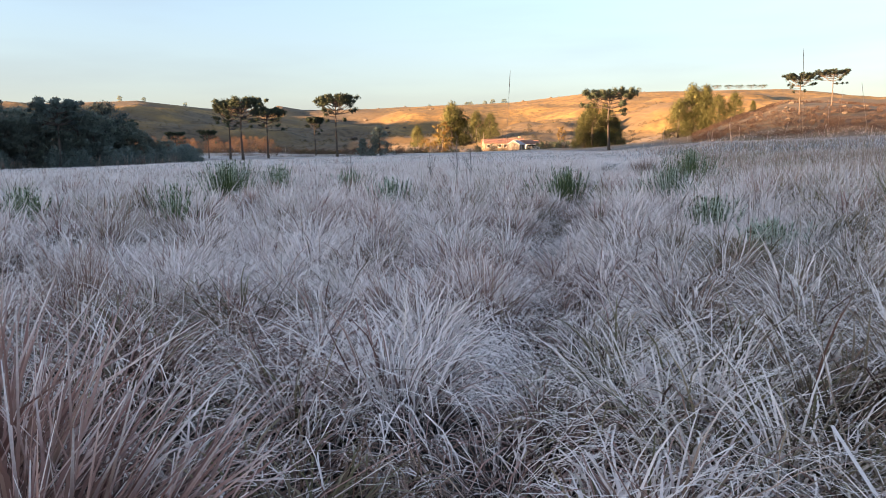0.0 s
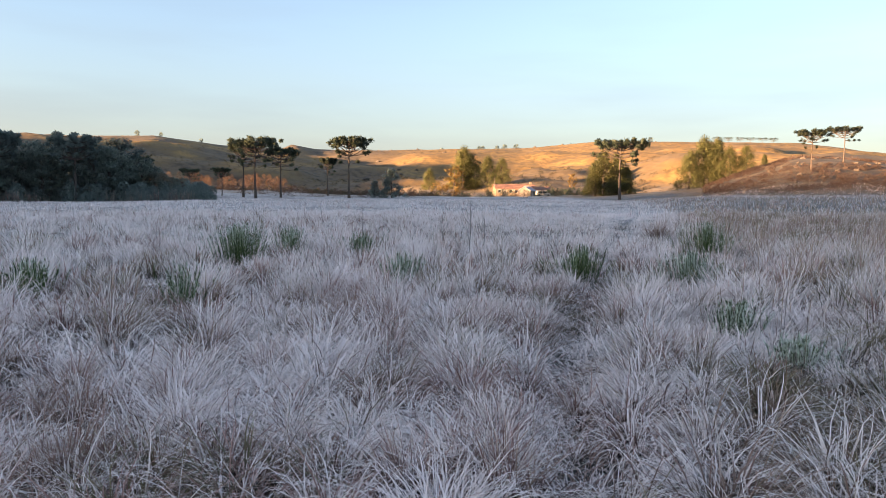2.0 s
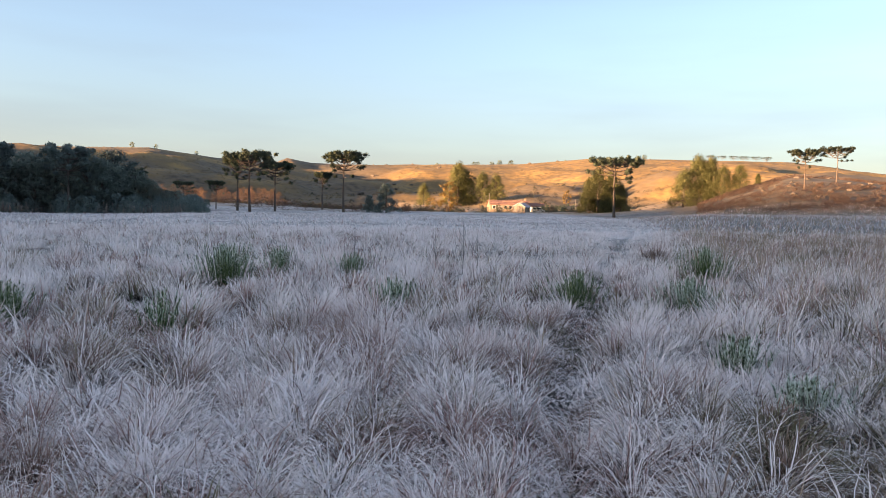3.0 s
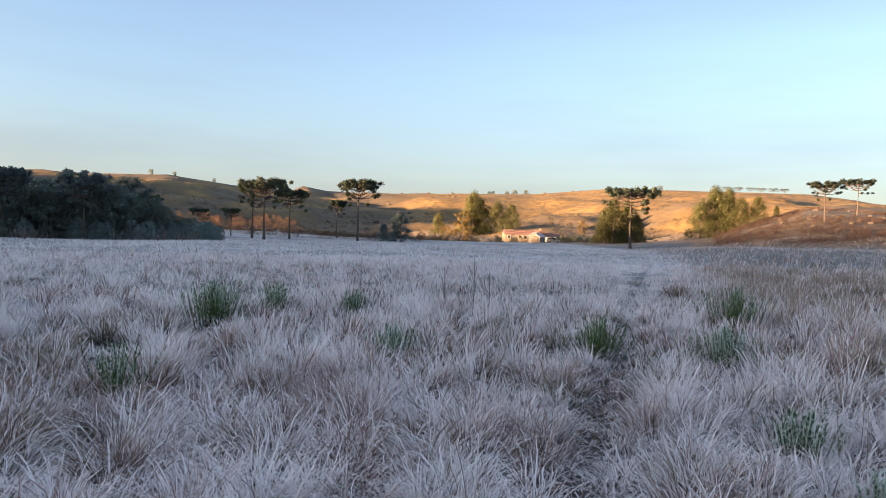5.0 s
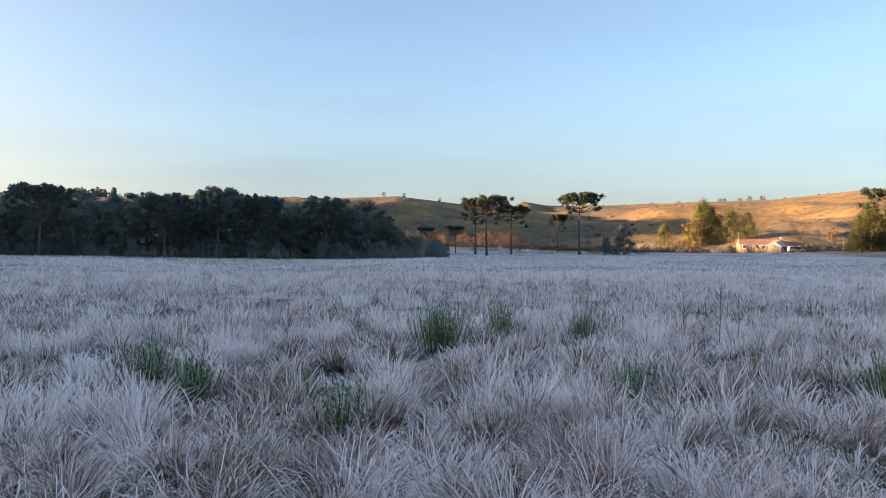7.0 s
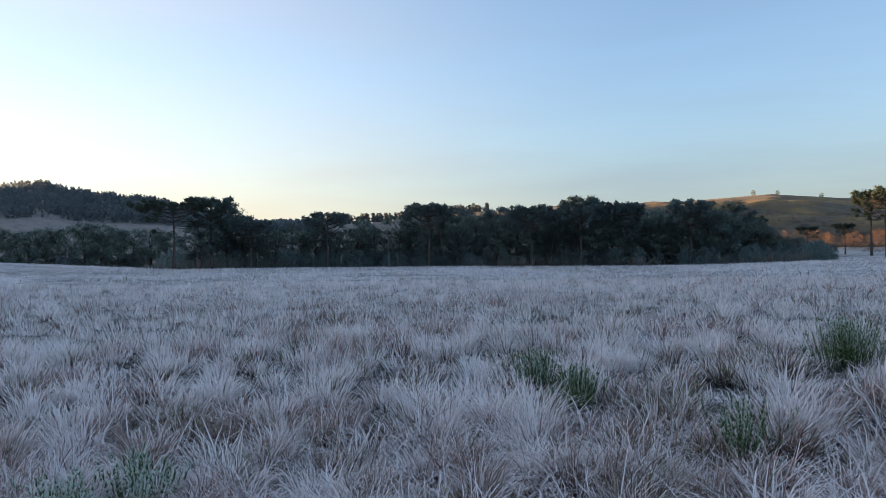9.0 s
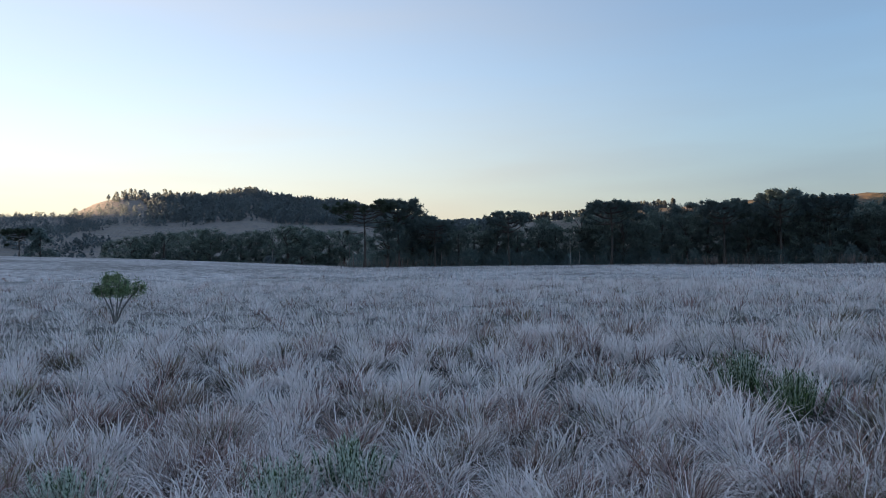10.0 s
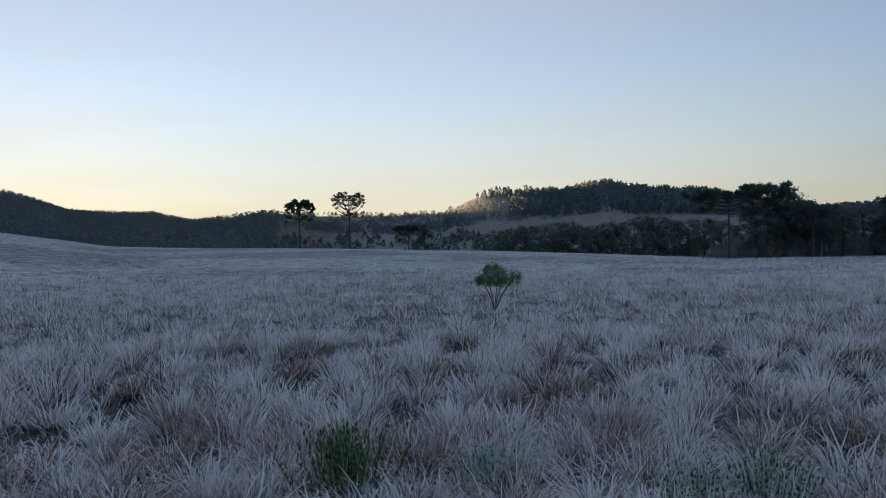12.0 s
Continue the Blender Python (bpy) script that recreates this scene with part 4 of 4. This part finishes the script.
# ---- woods and scrub too far to count ----
def far_trees(name, places, label, material, height, per=36, seed=0, slim=0.28, solid=1.0):
    """Many distant trees, each a little cone or dome of leaf clusters on a stem."""
    g = np.random.default_rng(seed)
    places = np.asarray(places)
    n = len(places)
    h = height * g.uniform(0.6, 1.2, n)
    f = g.uniform(0.05, 1.0, (n, per))
    rad = slim * h[:, None] * (1.05 - f) ** 0.6 * np.sqrt(g.uniform(0.1, 1, (n, per)))
    a = g.uniform(0, math.tau, (n, per))
    pos = np.stack([places[:, 0, None] + rad * np.cos(a), places[:, 1, None] + rad * np.sin(a), places[:, 2, None] + h[:, None] * f], 2).reshape(-1, 3)
    m = len(pos)
    s = (np.repeat(h, per) * g.uniform(0.10, 0.2, m) * solid)[:, None]
    u = g.normal(size=(m, 3))
    u /= np.linalg.norm(u, axis=1)[:, None]
    v = np.cross(u, g.normal(size=(m, 3)))
    v /= np.linalg.norm(v, axis=1)[:, None]
    verts = np.stack([pos - u * s, pos + u * s * 0.6 + v * s, pos + u * s * 0.4 - v * s + [0, 0, 0.5] * s], 1).reshape(-1, 3)
    me = mesh_arrays(name, verts, np.zeros((0, 4), int), np.arange(m * 3).reshape(-1, 3), material)
    return tagged(new(name, me), label, "woods", kind="stuff")


def spots(n, a0, a1, r0, r1, seed, keep=None):
    g = np.random.default_rng(seed)
    az, r = np.radians(g.uniform(a0, a1, n)), g.uniform(r0, r1, n)
    x, y = CX - np.sin(az) * r, CY + np.cos(az) * r
    if keep is not None:
        ok = keep(x, y)
        x, y = x[ok], y[ok]
    return np.stack([x, y, land(x, y) - 0.2], 1)


# distance haze over the far woods is mixed into this pale bluish leaf colour
M_HAZEWOOD = leaf_material("far wood needles with haze", (0.10, 0.13, 0.145), (0.19, 0.22, 0.225))
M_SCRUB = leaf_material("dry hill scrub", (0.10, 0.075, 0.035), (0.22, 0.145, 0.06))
M_DARKSCRUB = leaf_material("dark hill bushes", (0.03, 0.032, 0.02), (0.08, 0.07, 0.04))
M_REDSCRUB = leaf_material("reddish leafless scrub", (0.07, 0.043, 0.032), (0.155, 0.097, 0.07))
far_trees("plantation_wood", spots(3600, 57, 88.5, 490, 715, 1, lambda x, y: np.degrees(np.arctan2(-x, y - 2)) < 80 + 6 * vnoise(x / 30, y / 30, 77)), "dark plantation wood over the upper hillside", M_HAZEWOOD, 6.5, 34, 2, 0.28, 0.8)
far_trees("hillside_wood", np.concatenate([spots(4200, 101, 124, 230, 1150, 3), spots(1300, 86, 105, 240, 520, 20, lambda x, y: fbm(x / 40, y / 40, 78) > 0.52), spots(1500, 79, 103, 470, 800, 4, lambda x, y: fbm(x / 60, y / 60, 71) > 0.42)]), "dark woods over the shaded hills", M_HAZEWOOD, 4.5, 36, 5, 0.6, 0.75)
far_trees("valley_trees", spots(420, 70, 108, 205, 420, 6, lambda x, y: fbm(x / 50, y / 50, 72) > 0.5), "scattered dark trees in the shaded valley", M_HAZEWOOD, 4.5, 36, 7, 0.45)
far_trees("crest_wood", spots(240, 43, 57, 700, 760, 8), "row of plantation trees on the far crest", M_HAZEWOOD, 8, 36, 9)
far_trees("hill_scrub", np.concatenate([spots(1500, -34, 30, 240, 760, 10, lambda x, y: fbm(x / 45, y / 45, 73) > np.where(x < 0, 0.52, 0.62)), spots(2400, 3, 27, 230, 560, 17, lambda x, y: fbm(x / 40, y / 40, 75) > 0.45)]), "low scrubby growth scattered over the dry hills", M_SCRUB, 1.0, 30, 11, 1.1, 0.8)
far_trees("mound_scrub", spots(3400, -34, -19, 140, 232, 12, lambda x, y: fbm(x / 9, y / 9, 74) > 0.43), "reddish leafless scrub on the rocky mound", M_REDSCRUB, 0.9, 44, 13, 1.0, 0.6)
far_trees("edge_scrub", np.concatenate([spots(520, 3, 24, 176, 262, 14, lambda x, y: fbm(x / 16, y / 10, 83) > 0.5), spots(26, -10, 3, 190, 225, 15)]), "low scrub behind the meadow's edge", M_REDSCRUB, 2.0, 200, 16, 0.8, 0.24)
far_trees("hill_bushes", np.concatenate([spots(1500, -16, 27, 255, 640, 18, lambda x, y: fbm(x / 30, y / 22, 76) > np.where(x < -10, 0.62, 0.68)), spots(1500, -18, 27, 225, 400, 26, lambda x, y: fbm(x / 24, y / 12, 79) > 0.5)]), "dark bushes in rows and patches on the lower hills", M_DARKSCRUB, 1.5, 48, 19, 1.1, 0.6)
far_trees("wood_undergrowth", spots(520, 19, 68, 121, 134, 21), "dark shrubs under the edge of the wood", M_PINE, 2.8, 240, 22, 0.7, 0.28)
far_trees("farm_hedge", np.concatenate([spots(46, -10.4, -7.3, 236, 262, 23), spots(16, -7.4, -3.6, 228, 240, 27), spots(30, -3.2, 3, 236, 252, 24)]), "dark hedge and bushes round the farmyard", M_ARAU, 2.4, 220, 25, 0.6, 0.3)
M_THICKET = leaf_material("orange-brown leafless twigs", (0.13, 0.07, 0.04), (0.27, 0.15, 0.085))
far_trees("leafless_thicket", spots(110, 13.0, 23.0, 205, 255, 31, lambda x, y: fbm(x / 22, y / 22, 85) > 0.4), "orange-brown leafless thicket behind the araucarias", M_THICKET, 4.6, 420, 32, 0.4, 0.11)
far_trees("stony_bank", spots(380, 1.5, 11.5, 236, 268, 33), "dark bushes along a stony bank above the yard", M_DARKSCRUB, 2.0, 60, 34, 0.8, 0.45)
# trees standing singly on the crest
for k, (az, size) in enumerate(((-3.9, 6), (-3.3, 5), (-2.2, 5), (-1.9, 5), (-4.8, 6), (-14.9, 5), (1.0, 4), (23.6, 5), (22.0, 4), (19.2, 4), (17.0, 4), (-9.0, 3))):
    r = 770 if az > -10 else 730
    tagged(plant(WOOD[2], az, r, size * 0.11, turn=50 * k), "small dark tree on the hill's crest", "tree", "crest trees")
for k, az in enumerate((-19.6, -20.4, -21.2, -21.9, -22.7, -23.4)):
    tree = araucaria(9, 4.6, 500 + k, whorls=3, droop=0, per=20, deep=0.3)
    plant(tree, az, 735, 1.0, first=True, sink=2.5)
    tagged(tree, "far araucaria on the sunlit crest", "tree", "crest araucarias")


# ---- rocks ----
M_ROCK = bark_material("grey lichened rock", (0.06, 0.048, 0.04), (0.15, 0.12, 0.098))


def rock_mesh(seed):
    bm = bmesh.new()
    bmesh.ops.create_icosphere(bm, subdivisions=2, radius=1.0)
    for v in bm.verts:
        p = v.co
        v.co = Vector((p.x * 1.3, p.y, p.z * 0.7)) * (0.75 + 0.5 * noise.noise(p * 1.3 + Vector((seed * 7.1, 0, 0))) + 0.15 * noise.noise(p * 4 + Vector((seed, 3, 0))))
    me = bpy.data.meshes.new("rock")
    bm.to_mesh(me)
    bm.free()
    me.materials.append(M_ROCK)
    return me


ROCKS = [rock_mesh(k) for k in range(4)]
rr = random.Random(8)
for k in range(90):
    if k < 50:
        az, r, s = rr.uniform(-31, -21.5), rr.uniform(150, 205), rr.uniform(0.3, 0.75)
    else:
        az, r, s = rr.uniform(-22, 16), rr.uniform(420, 740), rr.uniform(0.9, 2.4)
    p = lie(az, r)
    ob = new("rock", ROCKS[k % 4])
    ob.matrix_basis = Matrix.Translation(p + Vector((0, 0, 0.15 * s))) @ pose(0, 0, 0, rr.uniform(-15, 15), 0, rr.uniform(0, 360)) @ Matrix.Scale(s, 4)
    tagged(ob, "grey boulder on the rocky mound" if k < 50 else "boulder on the dry hillside", "rock", "boulders")


# ---- farmhouse, shed, van ----
def plain(name, color, rough=0.8, vary=0.25, scale=3.0):
    m, nt, b = mat(name)
    n = noise_tex(nt, scale, 6.0)
    nt.links.new(ramp(nt, n, [(0.3, tuple(c * (1 - vary) for c in color)), (0.7, color)]), b.inputs["Base Color"])
    b.inputs["Roughness"].default_value = rough
    return m


M_WALL = plain("cream limewash", (0.27, 0.20, 0.14))
M_ROOF = plain("old clay tiles", (0.34, 0.18, 0.13), 0.85, 0.45, 1.5)
M_TIN = plain("grey sheet metal", (0.36, 0.40, 0.46), 0.5)
M_WOOD = plain("weathered boards", (0.30, 0.25, 0.20))
M_WHITE = plain("white paint", (0.66, 0.65, 0.62), 0.5, 0.2)
M_RUBBER = plain("black rubber", (0.02, 0.02, 0.02), 0.8)
M_DARKGLASS, nt, b = mat("dark window glass")
b.inputs["Base Color"].default_value, b.inputs["Roughness"].default_value = (0.02, 0.025, 0.03, 1), 0.08


def box(bm, x0, x1, y0, y1, z0, z1):
    m = Matrix.Translation(((x0 + x1) / 2, (y0 + y1) / 2, (z0 + z1) / 2)) @ Matrix.Diagonal((x1 - x0, y1 - y0, z1 - z0, 1))
    bmesh.ops.create_cube(bm, size=1, matrix=m)


def gable_body(x0, x1, y0, y1, wall, ridge):
    """Walls with two gables, ridge along x."""
    bm = bmesh.new()
    ym = (y0 + y1) / 2
    ring = [[bm.verts.new((x, y, z)) for y, z in ((y0, -0.6), (y1, -0.6), (y1, wall), (ym, ridge), (y0, wall))] for x in (x0, x1)]
    for k in range(5):
        bm.faces.new((ring[0][k], ring[1][k], ring[1][(k + 1) % 5], ring[0][(k + 1) % 5]))
    bm.faces.new(ring[0][::-1])
    bm.faces.new(ring[1])
    bmesh.ops.recalc_face_normals(bm, faces=bm.faces)
    return bm


def gable_roof(x0, x1, y0, y1, wall, ridge, over=0.4, thick=0.14, ribs=0):
    bm = bmesh.new()
    ym = (y0 + y1) / 2
    drop = (ridge - wall) / (ym - y0) * over
    for ya in (y0 - over, y1 + over):
        a = [(x0 - over, ya, wall - drop + 0.02), (x1 + over, ya, wall - drop + 0.02), (x1 + over, ym, ridge + 0.02), (x0 - over, ym, ridge + 0.02)]
        lo = [bm.verts.new(p) for p in a]
        hi = [bm.verts.new((p[0], p[1], p[2] + thick)) for p in a]
        bm.faces.new(lo)
        bm.faces.new(hi)
        for k in range(4):
            bm.faces.new((lo[k], lo[(k + 1) % 4], hi[(k + 1) % 4], hi[k]))
        for k in range(ribs):
            x = x0 - over + (x1 - x0 + 2 * over) * (k + 0.5) / ribs
            p, q = Vector((x, ya, wall - drop + thick + 0.03)), Vector((x, ym, ridge + thick + 0.03))
            tube(bm, [tuple(p), tuple(q)], [0.07, 0.07], 4)
    bmesh.ops.recalc_face_normals(bm, faces=bm.faces)
    return bm


def opening(parent, x, y, z, w, h, name):
    """A window or door on the wall that faces the meadow (the low y side)."""
    bm = bmesh.new()
    box(bm, x - w / 2, x + w / 2, y - 0.03, y + 0.05, z, z + h)
    ob = part(name, bm, M_DARKGLASS if name == "window" else M_WOOD, parent)
    bm = bmesh.new()
    for x0, x1, z0, z1 in ((x - w / 2 - 0.1, x - w / 2, z - 0.1, z + h + 0.1), (x + w / 2, x + w / 2 + 0.1, z - 0.1, z + h + 0.1), (x - w / 2, x + w / 2, z + h, z + h + 0.1), (x - w / 2, x + w / 2, z - 0.1, z)):
        box(bm, x0, x1, y - 0.07, y + 0.02, z0, z1)
    part("frame", bm, M_WHITE, ob)


def stand(root, az, r, turn):
    root.matrix_basis = Matrix.Translation(lie(az, r)) @ pose(0, 0, 0, 0, 0, turn)


house = new("farmhouse")
part("walls", gable_body(-9.5, 4.5, -3.5, 3.5, 2.7, 4.4), M_WALL, house)
part("roof", gable_roof(-9.5, 4.5, -3.5, 3.5, 2.7, 4.4, ribs=40), M_ROOF, house)
part("wing", gable_body(4.6, 9.8, -2.6, 3.4, 2.3, 3.6), M_WALL, house)
part("wing_roof", gable_roof(4.6, 9.8, -2.6, 3.4, 2.3, 3.6, ribs=16), M_ROOF, house)
porch = gable_body(-2.6, 2.6, -2.0, 2.0, 2.5, 3.9)
porch.transform(Matrix.Translation((1.2, -5.0, 0)) @ pose(0, 0, 0, 0, 0, 90))
part("porch", porch, M_WALL, house)
porch = gable_roof(-2.6, 2.6, -2.0, 2.0, 2.5, 3.9, ribs=14)
porch.transform(Matrix.Translation((1.2, -5.0, 0)) @ pose(0, 0, 0, 0, 0, 90))
part("porch_roof", porch, M_ROOF, house)
bm = bmesh.new()
box(bm, 3.2, 3.9, 0.2, 0.9, 3.2, 5.3)
box(bm, 3.1, 4.0, 0.1, 1.0, 5.3, 5.42)
part("chimney", bm, M_WALL, house)
for x, w in ((-8.2, 1.0), (-4.2, 1.0), (-2.4, 1.0)):
    opening(house, x, -3.5, 1.0, w, 1.2, "window")
opening(house, -6.2, -3.5, 0.0, 0.95, 2.05, "door")
opening(house, 7.6, -2.6, 1.0, 1.1, 1.0, "window")
opening(house, 0.4, -7.6, 0.9, 0.8, 1.1, "window")
stand(house, -5.25, 258, 6)
house.matrix_basis = house.matrix_basis @ Matrix.Diagonal((1, 1, 0.86, 1))
tagged(house, "long low cream farmhouse with clay tile roof in first sun", "house")

shed = new("shed")
part("walls", gable_body(-2.2, 2.2, -2.0, 2.0, 1.9, 3.0), M_WOOD, shed)
part("roof", gable_roof(-2.2, 2.2, -2.0, 2.0, 1.9, 3.0, ribs=12), M_TIN, shed)
opening(shed, 0.0, -2.0, 0.0, 0.95, 1.75, "door")
stand(shed, -5.75, 232, 62)
tagged(shed, "small board shed with a grey metal roof before the farmhouse", "shed")

van = new("van")
bm = bmesh.new()
prof = [(-2.3, 0.35), (-2.3, 1.7), (-2.0, 1.95), (0.9, 1.95), (1.5, 1.2), (2.3, 1.05), (2.35, 0.35)]
ra, rb = ([bm.verts.new((x, y, z)) for x, z in prof] for y in (-0.85, 0.85))
for k in range(7):
    bm.faces.new((ra[k], rb[k], rb[(k + 1) % 7], ra[(k + 1) % 7]))
bm.faces.new(ra[::-1])
bm.faces.new(rb)
bmesh.ops.recalc_face_normals(bm, faces=bm.faces)
part("body", bm, M_WHITE, van)
for x0, x1 in ((-1.9, -0.7), (-0.5, 0.9)):
    bm = bmesh.new()
    box(bm, x0, x1, -0.875, 0.875, 1.2, 1.75)
    part("side_window", bm, M_DARKGLASS, van)
for x in (-1.5, 1.5):
    for y in (-0.8, 0.8):
        bm = bmesh.new()
        bmesh.ops.create_cone(bm, cap_ends=True, segments=16, radius1=0.34, radius2=0.34, depth=0.2, matrix=Matrix.Translation((x, y, 0.34)) @ pose(0, 0, 0, 90, 0, 0))
        part("wheel", bm, M_RUBBER, van)
stand(van, -7.0, 240, 10)
tagged(van, "white van parked beside the farmhouse", "van")

# ---- posts along the wood and the rise ----
for k, (az, r, h, t) in enumerate(((68.15, 120, 3.9, 0.07), (67.85, 122, 2.4, 0.06), (61.0, 119, 2.4, 0.06), (54.7, 117, 2.2, 0.06), (51.0, 112, 4.3, 0.07), (50.3, 114, 2.4, 0.06), (74.0, 138, 2.5, 0.09), (82.4, 147, 2.2, 0.08), (-9.9, 235, 4.0, 0.07), (-3.2, 246, 6.5, 0.06))):
    post = new("wooden_post")
    bm = bmesh.new()
    tube(bm, [(0, 0, -0.2), (0.02, 0, h * 0.5), (0.03 * h * ((k % 3) - 1) * 0.3, 0, h)], [t, t * 0.95, t * 0.85], 7)
    part("shaft", bm, M_TWIG, post)
    post.location = lie(az, r)
    tagged(post, "weathered grey wooden post at the field edge", "post", "posts")

# thin straw stalks above the brown grass beyond the trail
n = 620
y = rng.uniform(5, 34, n)
x = np.interp(y, TRAIL_Y, TRAIL_X) + 0.8 + rng.uniform(0, 1, n) ** 0.8 * (2.5 + 0.42 * y)
ok = fbm(x / 1.6, y / 1.6, 87) > 0.45
x, y = x[ok], y[ok]
n = len(x)
me = blade_mesh("straw_stalks", np.stack([x, y, land(x, y)], 1), rng.uniform(0.65, 1.15, n), rng.uniform(0, math.tau, n), np.abs(rng.normal(0, 0.08, n)), np.abs(rng.normal(0.1, 0.15, n)), 0.0035 + 0.0002 * y, 3, M_GRASS, np.ones(n), rng.uniform(0, 0.25, n), np.zeros(n), 0.5)
tagged(new("straw_stalks", me), "tall thin straw stalks standing above brown grass", "grass", kind="stuff")

# tall dry stems before the wood
n = 1500
az, r = np.radians(rng.uniform(20, 69, n)), rng.uniform(112, 121, n)
x, y = CX - np.sin(az) * r, CY + np.cos(az) * r
ok = fbm(x / 6, y / 6, 81) > 0.52
x, y = x[ok], y[ok]
n = len(x)
me = blade_mesh("dry_stems", np.stack([x, y, land(x, y)], 1), rng.uniform(0.8, 2.0, n), rng.uniform(0, math.tau, n), np.abs(rng.normal(0, 0.1, n)), rng.uniform(0, 0.3, n), np.full(n, 0.05), 1, M_GRASS, rng.uniform(0, 1, n), rng.uniform(0, 0.3, n), np.full(n, 0.2))
tagged(new("dry_stems", me), "tall pale dry stems along the wood's edge", "grass", kind="stuff")
